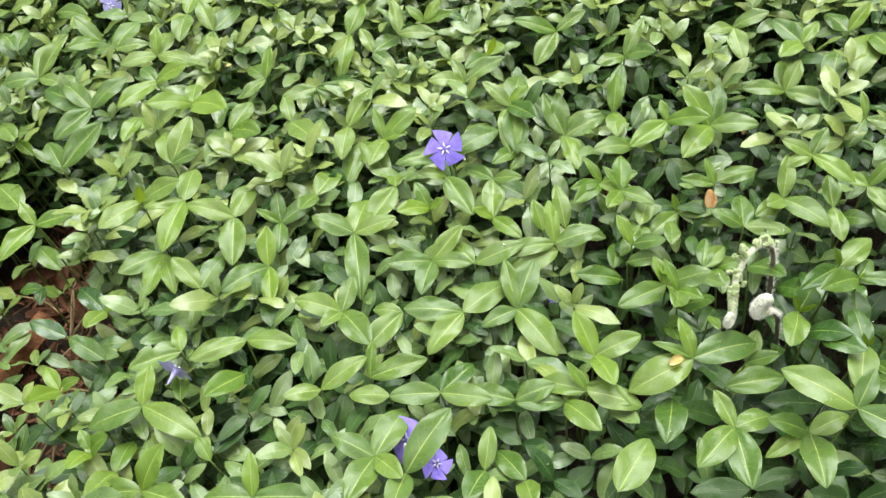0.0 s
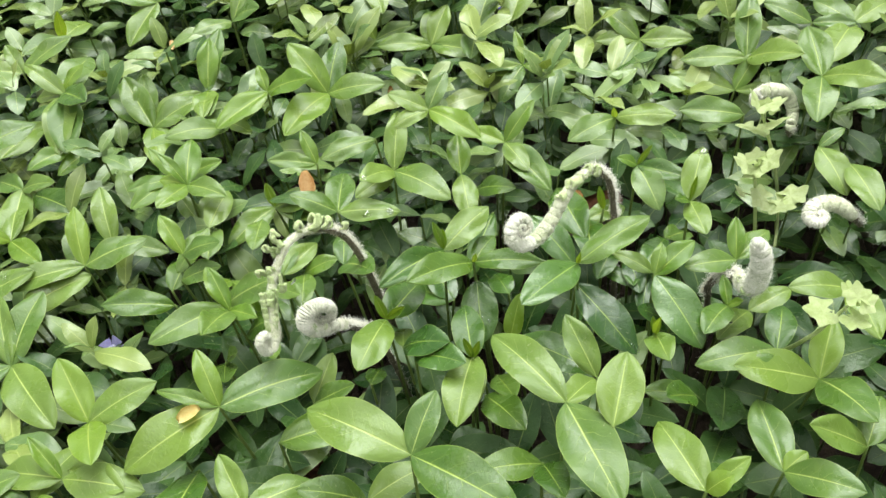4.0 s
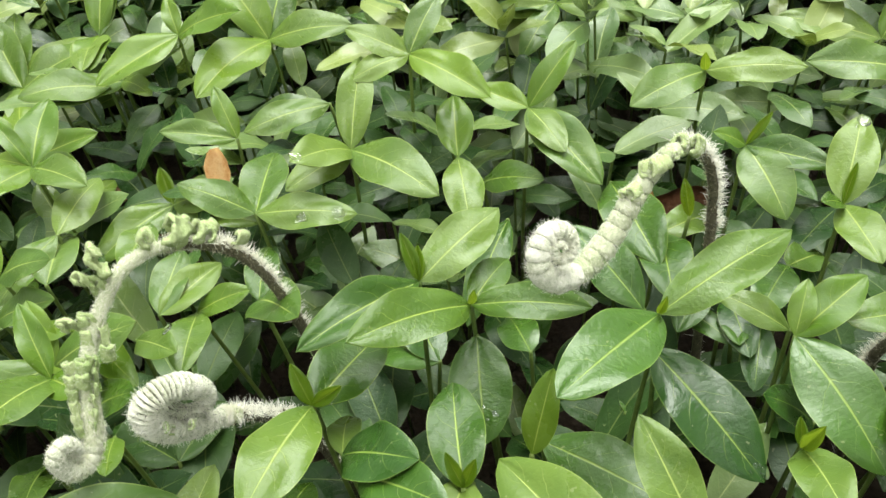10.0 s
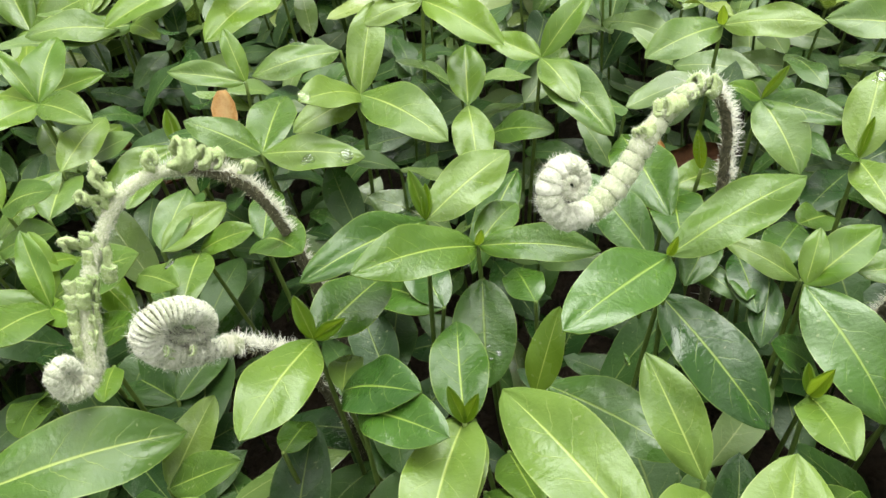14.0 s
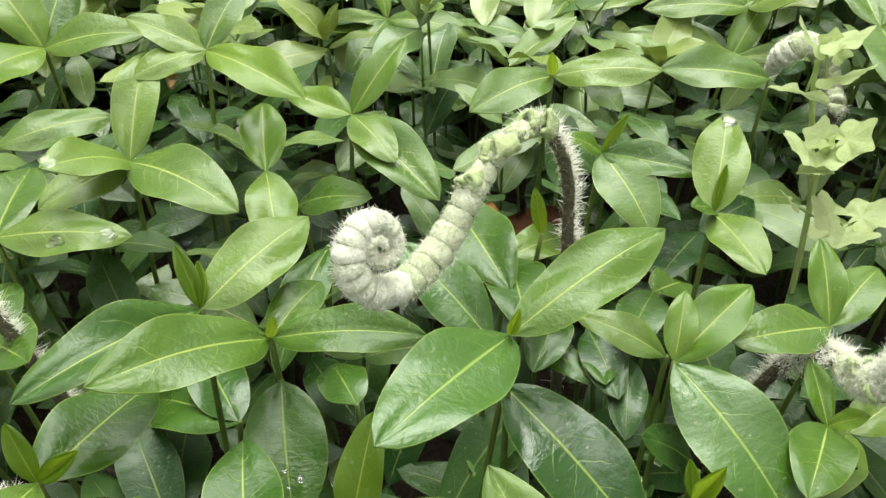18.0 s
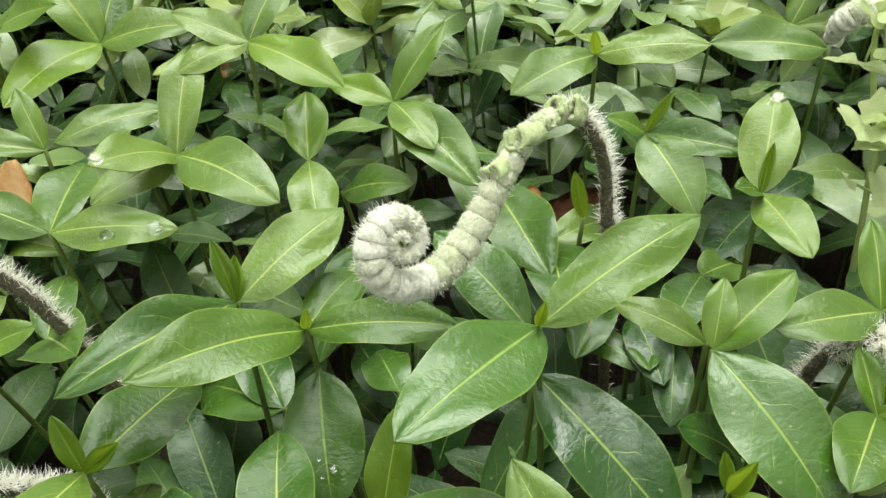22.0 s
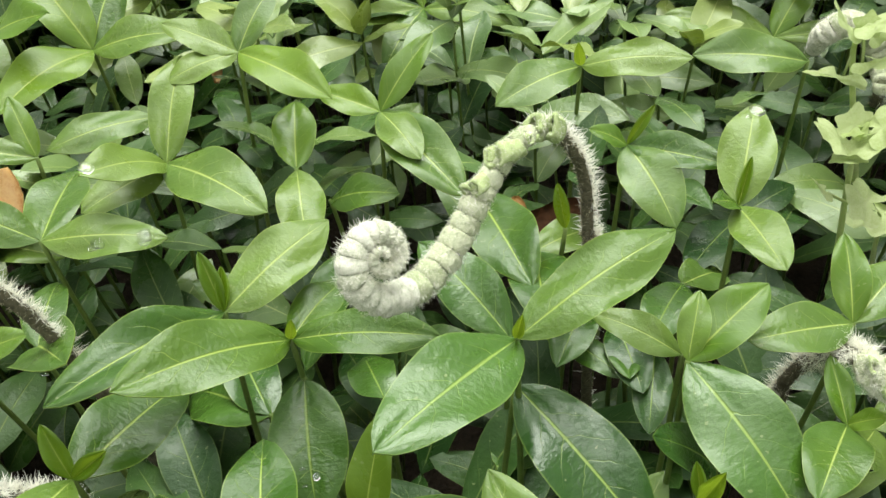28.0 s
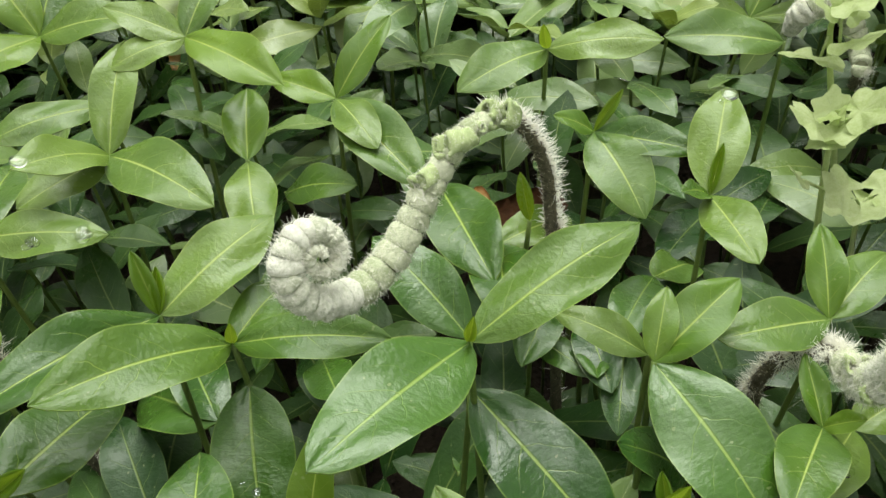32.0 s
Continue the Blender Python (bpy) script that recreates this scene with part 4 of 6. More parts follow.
def fill_bed():
    r = random.Random(21)
    heaps = {k: Heap(k) for k in "dmy"}
    fine = np.array(NODES)
    stems = bmesh.new()
    step = 0.025
    ix, iy = int(2.1 / step), int(1.9 / step)
    whole = [(i, j) for i in range(ix) for j in range(iy)]
    again = [(i, j) for i, j in whole if 10 <= i < 56 and 10 <= j < 42 and (i < 34 or j > 29)]
    for cells in (whole, again):
        for i, j in cells:
            x, y = -0.80 + (i + r.random()) * step, -0.02 + (j + r.random()) * step
            rim = 1.0 + 0.10 * noise.noise((x * 3.0, y * 3.0, 7.0)) + 0.05 * noise.noise((x * 11, y * 11, 3.0))
            if abs((x - 0.25) / 1.03) ** 3 + abs((y - 0.90) / 0.92) ** 3 > rim or (y < 0.05 and r.random() < 0.3):
                continue
            open_soil = bare(x, y)
            if open_soil and r.random() < 0.80:
                continue
            near = np.hypot(*(fine[:, :2] - (x, y)).T)
            d, close = near.min(), near.argmin()
            early = y > 0.47 or x < 0.09
            behind = 0.14 < x < 0.55 and 0.44 < y < 0.64
            inside = d < (0.034 if early else 0.050)
            if inside and 0.12 < x < 0.42 and 0.30 < y < 0.45:
                if r.random() < 0.30:
                    continue
                close_up = True
            else:
                close_up = False
            if inside:
                top = min(0.086, fine[close, 2] - 0.026 - 0.3 * max(0, 0.03 - d)) + r.uniform(-0.022, 0.004)
            else:
                top = 0.116 + 0.010 * noise.noise((x * 6, y * 6, 2.0)) + r.uniform(-0.018, 0.010)
            if early and inside:
                top = min(0.104, fine[close, 2] - 0.012) + r.uniform(-0.016, 0.004)
            if close_up:
                top = min(top, 0.072)
            if open_soil:
                top = min(top, r.uniform(0.03, 0.05))
            lean = Vector((r.uniform(-0.012, 0.012), r.uniform(-0.012, 0.012), 0))
            turn = r.uniform(0, 360)
            level, first = top, True
            while level > 0.025:
                c = Vector((x, y, level)) + lean * (level / 0.12)
                # lower tiers and close-up gaps mostly get "d", whose colour holds their shade
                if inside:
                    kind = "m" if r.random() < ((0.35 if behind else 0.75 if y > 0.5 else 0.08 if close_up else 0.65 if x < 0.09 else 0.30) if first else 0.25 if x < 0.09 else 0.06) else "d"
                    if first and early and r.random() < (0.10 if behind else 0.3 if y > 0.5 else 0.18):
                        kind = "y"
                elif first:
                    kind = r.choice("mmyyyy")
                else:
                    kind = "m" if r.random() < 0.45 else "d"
                for side in (0, 180):
                    size = r.uniform(0.022, 0.035) if not first or inside else r.uniform(0.018, 0.034)
                    if close_up:
                        size = r.uniform(0.028, 0.040)
                    elif early and inside:
                        size *= 0.85
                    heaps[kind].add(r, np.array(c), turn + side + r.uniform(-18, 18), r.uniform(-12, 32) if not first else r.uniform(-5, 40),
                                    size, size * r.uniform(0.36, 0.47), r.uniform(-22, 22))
                if first and not inside:
                    for side in (90, 270):
                        size = r.uniform(0.014, 0.026)
                        heaps["y" if r.random() < 0.55 else "m"].add(r, np.array(c) + (0, 0, 0.003), turn + side + r.uniform(-20, 20), r.uniform(10, 60),
                                                                    size, size * r.uniform(0.36, 0.48), r.uniform(-20, 20))
                level -= r.uniform(0.018, 0.028)
                turn += 90 + r.uniform(-15, 15)
                first = False
            low, high = Vector((x, y, -0.004)), Vector((x, y, top)) + lean * (top / 0.12)
            for a in range(3):
                p, q = 2.0944 * a, 2.0944 * (a + 1)
                o, s = Vector((math.cos(p), math.sin(p), 0)) * 0.0006, Vector((math.cos(q), math.sin(q), 0)) * 0.0006
                stems.faces.new([stems.verts.new(v) for v in (low + o, low + s, high + s, high + o)])
    heaps["d"].build("periwinkle_undergrowth", "old dark green periwinkle leaves crowded beneath the sprigs, colour darkened for shade")
    heaps["m"].build("periwinkle_carpet", "mid-green periwinkle leaves carpeting the ground around")
    heaps["y"].build("periwinkle_shoots", "bright young periwinkle shoots scattered over the carpet")
    tagged(part("periwinkle_stems", stems, STEM), "thin green periwinkle stems standing in the soil", "periwinkle", "", "stuff")


fill_bed()


# ---- fern fiddleheads ----
def fur(name, points, outs, length, wide, r, stand=0.6, lean=None, mess=0.5, curl=0.5, clump=0.0):
    """Thin tapering scales that stand off a surface at the given points; one mesh."""
    points, outs = np.asarray(points, float), np.asarray(outs, float)
    n = len(points)
    rand = lambda: r.normal(0, 1, (n, 3))
    run = outs * stand + rand() * mess * 0.5
    if lean is not None:
        run = run + lean
    if clump:
        run = run + clump * np.array([noise.noise_vector(Vector(p) * 850) for p in points])
    run /= np.linalg.norm(run, axis=1)[:, None] + 1e-9
    side = np.cross(run, rand())
    side /= np.linalg.norm(side, axis=1)[:, None] + 1e-9
    over = np.cross(run, side)
    ln = length * r.uniform(0.45, 1.25, (n, 1)) * np.where(r.random((n, 1)) < 0.06, 1.4, 1.0)
    w = wide * r.uniform(0.6, 1.3, (n, 1))
    turn = curl * r.uniform(0.4, 2.2, (n, 1)) + 0.05
    verts = np.empty((n, 9, 3))
    for k, s in enumerate((0, 0.3, 0.55, 0.8, 1.0)):
        c = points + ln * (run * np.sin(turn * s) + over * (1 - np.cos(turn * s))) / turn
        if s == 1.0:
            verts[:, 8] = c
            break
        e = side * w * (1 - s) * (1 + 0.8 * s)
        verts[:, 2 * k], verts[:, 2 * k + 1] = c - e, c + e
    base = np.arange(n)[:, None] * 9
    quads = np.concatenate([base + np.array(q) for q in ((0, 1, 3, 2), (2, 3, 5, 4), (4, 5, 7, 6))]).tolist()
    mesh = bpy.data.meshes.new(name)
    mesh.from_pydata(verts.reshape(-1, 3).tolist(), [], quads + (base + np.array((6, 7, 8))).tolist())
    return mesh


def skin(path, radii, count, r, lo, hi, favour=None, bias=0.0):
    """Random points on a tube between two shares of its length, with outward and forward directions; favour: more on that side."""
    tan, us, vs = frames_along(path)
    at = r.uniform(lo, hi, count) * (len(path) - 1)
    i = np.clip(at.astype(int), 0, len(path) - 2)
    f = (at - i)[:, None]
    a = r.uniform(0, 2 * math.pi, (count, 1))
    out = np.cos(a) * us[i] + np.sin(a) * vs[i]
    p = path[i] * (1 - f) + path[i + 1] * f + out * radii[i][:, None] * 0.97
    if favour is not None:
        favour = np.asarray(favour, float)
        keep = (out * (favour[i] if favour.ndim == 2 else favour)).sum(1) > r.uniform(bias, bias + 0.5, count)
        p, out, i = p[keep], out[keep], i[keep]
    return p, out, tan[i]


def barrel(path, radii, fat, r, cup):
    """One rolled leaflet wrapped about the spine: a felted, uneven barrel, pinched at both ends."""
    n, sides = len(cup), 18
    at = np.linspace(0, len(path) - 1, n)
    line = np.array([[np.interp(t, range(len(path)), path[:, k]) for k in range(3)] for t in at])
    rad = np.array([np.interp(t, range(len(path)), radii) * fat * c for c, t in zip(cup, at)])
    bm = tube(line, rad, sides)
    bm.verts.ensure_lookup_table()
    shift = r.uniform(0, 50)
    for k, v in enumerate(bm.verts):
        c = Vector(line[k // sides])
        away = v.co - c
        lump = 0.15 * noise.noise(v.co * 420 + Vector((shift, 0, 0))) + 0.07 * noise.noise(v.co * 1300)
        v.co = c + away * (1 + lump)
    return bm


def rolled(at, facing, up, size, sides, depth, r):
    """A thick leaflet rolled in from one or both margins like a scroll, its open ends towards facing."""
    axis = Vector(facing).normalized()
    up = Vector(up)
    up = (up - axis * up.dot(axis)).normalized()
    wide = up.cross(axis)
    bm = bmesh.new()
    for side in sides:
        reach, squeeze, shift = r.uniform(1.45, 1.95) * math.pi, r.uniform(0.55, 0.8), r.uniform(0, 40)
        rows = []
        for i in range(19):
            t = i / 18
            a, rad = -math.pi / 2 - 0.3 + t * reach, size * (1.0 - 0.42 * t)
            flare = 1 + 0.35 * max(0, 0.15 - t) / 0.15
            row = []
            for j in range(6):
                v = j / 5 - 0.5
                ragged = 1 + r.uniform(-0.05, 0.05)
                c = wide * side * (size * 0.62 + math.cos(a) * rad * flare * ragged * squeeze) + up * (size + math.sin(a) * rad * ragged)
                row.append(bm.verts.new(Vector(at) + c + axis * depth * v * (1.0 - 0.25 * t) * (1 - 0.08 * math.sin(7 * t + size * 1e4)) + up * size * 0.3 * v * v))
            rows.append(row)
        for p, q in zip(rows, rows[1:]):
            for j in range(5):
                bm.faces.new((p[j], q[j], q[j + 1], p[j + 1]))
    bmesh.ops.recalc_face_normals(bm, faces=bm.faces[:])
    bmesh.ops.solidify(bm, geom=bm.faces[:], thickness=size * 0.34)
    for v in bm.verts:
        v.co += Vector((noise.noise(v.co * 500 + Vector((shift, 0, 0))), noise.noise(v.co * 500 + Vector((0, shift, 0))), noise.noise(v.co * 500 + Vector((0, 0, shift))))) * size * 0.28
    return bm


def leaflet(at, facing, up, size, sides, depth, parent, r, q, coat):
    """A rolled leaflet with its down."""
    bm = rolled(at, facing, up, size, sides, depth, r)
    bm.normal_update()
    faces = [f for f in bm.faces]
    chosen = [r.choice(faces) for _ in range(700 * len(sides))]
    points = [f.calc_center_median() + Vector((r.uniform(-1, 1), r.uniform(-1, 1), r.uniform(-1, 1))) * size * 0.12 for f in chosen]
    outs = [f.normal.copy() for f in chosen]
    ob = part("curled_leaflet", bm, CURL, parent, "pale green leaflet rolled up like a scroll")
    part("down", fur("down", points, outs, 0.00055, 0.000036, q, 0.6, None, 1.0, 0.8), coat, ob)["kind"] = "stuff"


STRAIGHT = (0.82, 1.00, 1.06, 1.07, 1.06, 1.03, 0.96, 0.84)
COILED = (0.88, 0.98, 1.04, 1.05, 1.02, 0.98, 0.94, 0.86)
PLEAT = (0.66, 0.98, 1.06, 1.05, 0.94, 0.66)


def fiddlehead(label, rows, bare_to, seed, fat=1.0, stretch=1.5, coil_from=0.6, wool=1.0, halo=1.0, shag=1.0, pleats=0.55, leaflets=(), tufts=(), coat=SILVER, comb=1.0, naked=0.0):
    """A young fern frond. rows: x, y, z and radius from the soil to the coil's heart; bare_to: share that is bare stalk;
    coil_from: share from which it is coiled; leaflets: place, facing, up, size, rolled sides and depth;
    tufts: shares between which long wool stands, and how many hairs."""
    r, q = random.Random(seed), np.random.default_rng(seed)
    full = smooth_path(rows, 12)
    foot = Vector(full[0][:3])
    root = thing("fern_fiddlehead", foot, label, "fern", "fern fiddleheads in the bed")
    path, radii = full[:, :3] - np.array(foot), full[:, 3]
    run = np.r_[0, np.cumsum(np.linalg.norm(np.diff(path, axis=0), axis=1))]
    cut = int(len(path) * bare_to)
    stipe = part("stipe", tube(path[: cut + 3], radii[: cut + 3] * 0.72, 12, 0.12, r), STIPE, root, "brown stalk clad in shaggy scales")
    rachis = part("rachis", tube(path[cut:], radii[cut:] * 0.72, 12, 0.05, r), FELT if naked else GAP, root, "felted spine of the frond" if naked else "dark spine between the rolled leaflets")
    at, seams = max(cut, int(naked * len(path))), []
    while at < len(path) - 2:
        far = at + 1
        coiled = at > coil_from * len(path)
        while far < len(path) - 1 and run[far] - run[at] < (pleats if coiled else stretch) * radii[at]:
            far += 1
        cup = PLEAT if coiled and pleats < 0.4 else COILED if coiled else STRAIGHT
        part("pinna", barrel(path[at : far + 1], radii[at : far + 1], fat * r.uniform(0.96, 1.05), r, cup), PALEFELT if coiled else FELT, root)
        seams.append(at)
        at = far
    for place, facing, up, size, sides, depth in leaflets:
        leaflet(Vector(place) - foot, facing, up, size, sides, depth, root, r, q, coat)
    # the outside of the arch, seen from its middle
    outer = path - 0.5 * (path[int(cut * 0.45)] + path[-1])
    outer[:, 2] += 0.012
    outer /= np.linalg.norm(outer, axis=1)[:, None]
    last = len(path) - 1

    def coat_of(name, count, lo, hi, length, wide, mat, host, label, stand, along, mess, curl, favour=None, bias=0.0, grow=1.0, clump=1.0):
        p, out, tan = skin(path, radii * grow, int(count), q, lo, hi, favour, bias)
        mesh = fur(name, p, out, length, wide, q, stand, tan * along, mess, curl, clump)
        part(name, mesh, mat, host, label)["kind"] = "stuff"

    thick = radii[cut:].max()
    # short felt everywhere, matted wool on the coil, a halo of standing hairs
    coat_of("felt", 4500 * wool, bare_to, coil_from, 0.18 * thick, 0.000026, DOWN, rachis, "pale green felt of the leaflets", 0.6, 0.4, 0.8, 0.4, grow=fat * 1.04)
    coat_of("fleece", 2600 * wool, bare_to + 0.03, coil_from, 0.36 * thick, 0.000040, SILVER, rachis, "thin white hairs over the leaflets", 0.6, 0.4, 0.7, 0.9, grow=fat if not naked else 0.74, clump=1.6)
    coat_of("fleece", 3600 * wool, coil_from - 0.05, 0.88, 0.28 * thick * comb, 0.000050, SILVER, rachis, "matted white wool over the coil", 0.7, 0.6, 0.5, 0.5, grow=fat * 1.03, clump=1.5)
    if naked:
        coat_of("fleece", 3600, bare_to - 0.02, naked, 0.0012, 0.000050, SILVER, rachis, "curly white hairs along the spine", 0.8, 0.2, 0.7, 1.3, grow=0.74, clump=1.2)
    coat_of("fleece", 900 * wool, 0.86, 1.0, 0.15 * thick, 0.000034, SILVER, rachis, "short white wool at the heart of the coil", 0.7, 0.6, 0.5, 0.5, grow=fat)
    coat_of("fleece_halo", 1300 * halo, coil_from - 0.06, 0.5 * coil_from + 0.44, 0.50 * thick, 0.000045, coat, rachis, "white hairs standing off the coil", 1.0, 0.35, 0.5, 0.4, grow=fat)
    # dark scales in the seams between the leaflets
    p = [skin(path, radii * fat * 0.90, 26, q, s / last, (s + 0.6) / last) for s in seams if s < coil_from * last or pleats < 0.4]
    if p:
        mesh = fur("seam_scales", np.concatenate([a[0] for a in p]), np.concatenate([a[1] for a in p]), 0.30 * thick, 0.000050, q, 0.8, None, 0.8, 0.5)
        part("seam_scales", mesh, DARKSCALE, rachis, "dark scales in the seams")["kind"] = "stuff"
    top = bare_to + 0.02
    coat_of("stubble", 1500 * shag, 0.0, top, 0.0008, 0.000060, DARKSCALE, stipe, "short dark scales of the stalk", 0.8, 0.2, 0.8, 0.6, grow=0.74)
    coat_of("stubble", 900 * shag, 0.0, top, 0.0012, 0.000050, TAWNY, stipe, "short tawny scales of the stalk", 0.7, 0.4, 0.8, 0.6, grow=0.74)
    coat_of("shag", 4200 * shag, 0.0, top, 0.0031, 0.000105, SILVER, stipe, "long curly cream scales of the stalk", 0.8, 0.15, 0.6, 0.85, outer, 0.05, 0.74, 1.0)
    for lo, hi, count, length in tufts:
        coat_of("wool_tuft", count, lo, hi, length, 0.000085, SILVER, stipe, "long tangled white wool", 0.8, 0.1, 0.6, 1.2, (0, -0.3, 0.95), -0.3, clump=1.6)
    return root


fiddlehead("tall fern fiddlehead with a tight silvery-white woolly coil", [
    (0.3330, 0.4330, 0.0000, 0.00200), (0.3286, 0.4295, 0.1069, 0.00200), (0.3279, 0.4291, 0.1188, 0.00192), (0.3264, 0.4280, 0.1334, 0.00182), (0.3231, 0.4258, 0.1445, 0.00184), (0.3168, 0.4216, 0.1547, 0.00183), (0.3093, 0.4166, 0.1579, 0.00195), (0.3037, 0.4129, 0.1559, 0.00212),
    (0.2989, 0.4097, 0.1516, 0.00251), (0.2947, 0.4069, 0.1471, 0.00271), (0.2902, 0.4039, 0.1434, 0.00290), (0.2845, 0.4001, 0.1419, 0.00295), (0.2776, 0.3943, 0.1465, 0.00280), (0.2738, 0.3928, 0.1533, 0.00259), (0.2744, 0.3950, 0.1573, 0.00240), (0.2776, 0.3979, 0.1587, 0.00215),
    (0.2811, 0.3990, 0.1564, 0.00183), (0.2823, 0.3977, 0.1529, 0.00139), (0.2803, 0.3953, 0.1519, 0.00110), (0.2779, 0.3942, 0.1540, 0.00099), (0.2776, 0.3947, 0.1566, 0.00089), (0.2795, 0.3954, 0.1567, 0.00072), (0.2800, 0.3947, 0.1555, 0.00054),
], 0.235, 3, 1.0, 1.25, 0.49, 1.0, 1.0, 1.0, 0.8, [
    ((0.3134, 0.4158, 0.1568), (-0.52, -0.53, 0.67), (0.25, 0.64, 0.73), 0.00278, (-1, 1), 0.00412),
    ((0.3049, 0.4116, 0.1564), (-0.79, -0.53, 0.32), (-0.04, 0.68, 0.73), 0.00231, (-1, 1), 0.00664),
    ((0.2996, 0.4089, 0.1531), (-0.82, -0.56, 0.09), (-0.32, 0.67, 0.67), 0.00191, (-1, 1), 0.00441),
    ((0.3090, 0.4146, 0.1581), (0.05, -0.87, 0.49), (0.10, 0.67, 0.74), 0.00112, (1,), 0.00406),
], [(0.20, 0.235, 160, 0.0022), (0.36, 0.375, 60, 0.0030)])
fiddlehead("arching fern fiddlehead with green curled leaflets and hanging coil", [
    (0.2240, 0.4330, 0.0000, 0.00260), (0.2219, 0.4310, 0.0489, 0.00304), (0.2164, 0.4295, 0.0735, 0.00283), (0.2131, 0.4275, 0.1031, 0.00227), (0.2104, 0.4255, 0.1251, 0.00196), (0.2072, 0.4230, 0.1403, 0.00186), (0.2028, 0.4195, 0.1504, 0.00193), (0.1971, 0.4150, 0.1577, 0.00200),
    (0.1911, 0.4100, 0.1619, 0.00167), (0.1857, 0.4050, 0.1627, 0.00175), (0.1816, 0.4005, 0.1596, 0.00186), (0.1782, 0.3960, 0.1558, 0.00206), (0.1754, 0.3900, 0.1503, 0.00228), (0.1744, 0.3840, 0.1443, 0.00238), (0.1739, 0.3800, 0.1392, 0.00274), (0.1722, 0.3761, 0.1363, 0.00249),
    (0.1695, 0.3730, 0.1380, 0.00246), (0.1690, 0.3725, 0.1441, 0.00228), (0.1710, 0.3748, 0.1453, 0.00177), (0.1719, 0.3758, 0.1408, 0.00142), (0.1705, 0.3743, 0.1401, 0.00103), (0.1702, 0.3739, 0.1423, 0.00064),
], 0.34, 5, 0.84, 0.9, 0.66, 0.9, 0.6, 1.3, 0.6, [
    ((0.2054, 0.4207, 0.1495), (-0.29, -0.63, 0.72), (0.41, 0.66, 0.63), 0.00217, (1,), 0.00406),
    ((0.2027, 0.4186, 0.1527), (-0.29, -0.63, 0.72), (0.04, 0.73, 0.69), 0.00319, (-1,), 0.00559),
    ((0.2006, 0.4165, 0.1554), (0.30, -0.62, 0.73), (0.23, 0.71, 0.67), 0.00196, (1,), 0.00392),
    ((0.1977, 0.4143, 0.1579), (0.22, -0.54, 0.81), (0.14, 0.72, 0.68), 0.00309, (-1, 1), 0.00412),
    ((0.1938, 0.4108, 0.1612), (-0.35, -0.53, 0.77), (0.09, 0.72, 0.69), 0.00414, (1,), 0.00552),
    ((0.1920, 0.4093, 0.1624), (0.31, -0.82, 0.47), (0.14, 0.72, 0.68), 0.00273, (-1,), 0.00373),
    ((0.1854, 0.4041, 0.1639), (0.38, -0.85, 0.36), (-0.36, 0.68, 0.64), 0.00412, (-1,), 0.00557),
    ((0.1821, 0.3998, 0.1609), (-0.15, -0.12, 0.98), (-0.89, 0.33, 0.31), 0.00265, (1,), 0.00483),
    ((0.1785, 0.4013, 0.1624), (-0.28, -0.34, 0.90), (-0.91, 0.30, 0.28), 0.00205, (1,), 0.00434),
    ((0.1791, 0.3947, 0.1566), (0.19, -0.06, 0.98), (-0.99, 0.10, 0.09), 0.00241, (1,), 0.00458),
    ((0.1750, 0.3949, 0.1568), (0.07, -0.20, 0.98), (-1.00, -0.01, -0.01), 0.00229, (1,), 0.00433),
    ((0.1788, 0.3929, 0.1550), (0.12, 0.38, 0.92), (-0.06, 0.72, 0.69), 0.00229, (-1, 1), 0.00433),
    ((0.1790, 0.3911, 0.1533), (0.22, 0.23, 0.95), (0.85, 0.38, 0.37), 0.00168, (1,), 0.00409),
    ((0.1743, 0.3896, 0.1520), (0.02, 0.28, 0.96), (-0.93, 0.27, 0.26), 0.00156, (-1,), 0.00313),
    ((0.1777, 0.3883, 0.1521), (0.22, 0.26, 0.94), (-0.60, 0.58, 0.55), 0.00191, (-1, 1), 0.00359),
    ((0.1737, 0.3876, 0.1500), (0.02, 0.28, 0.96), (-0.93, 0.27, 0.26), 0.00145, (-1,), 0.00313),
    ((0.1771, 0.3863, 0.1502), (0.22, 0.26, 0.94), (-0.60, 0.58, 0.55), 0.00177, (-1, 1), 0.00359),
    ((0.1735, 0.3855, 0.1479), (0.02, 0.28, 0.96), (-0.93, 0.27, 0.26), 0.00133, (-1,), 0.00313),
    ((0.1767, 0.3843, 0.1481), (0.22, 0.26, 0.94), (-0.60, 0.58, 0.55), 0.00163, (1,), 0.00359),
    ((0.1733, 0.3835, 0.1459), (0.02, 0.28, 0.96), (-0.93, 0.27, 0.26), 0.00121, (-1,), 0.00313),
    ((0.1763, 0.3823, 0.1461), (0.22, 0.26, 0.94), (-0.60, 0.58, 0.55), 0.00149, (1,), 0.00359),
    ((0.1731, 0.3817, 0.1438), (0.02, 0.28, 0.96), (-0.93, 0.27, 0.26), 0.00111, (-1,), 0.00314),
    ((0.1758, 0.3807, 0.1440), (0.22, 0.26, 0.94), (-0.60, 0.58, 0.55), 0.00136, (1,), 0.00360),
    ((0.1731, 0.3802, 0.1418), (0.02, 0.28, 0.96), (-0.93, 0.27, 0.26), 0.00101, (-1,), 0.00314),
    ((0.1753, 0.3792, 0.1421), (0.22, 0.26, 0.94), (-0.60, 0.58, 0.55), 0.00124, (1,), 0.00361),
], coat=DOWN, naked=0.68)
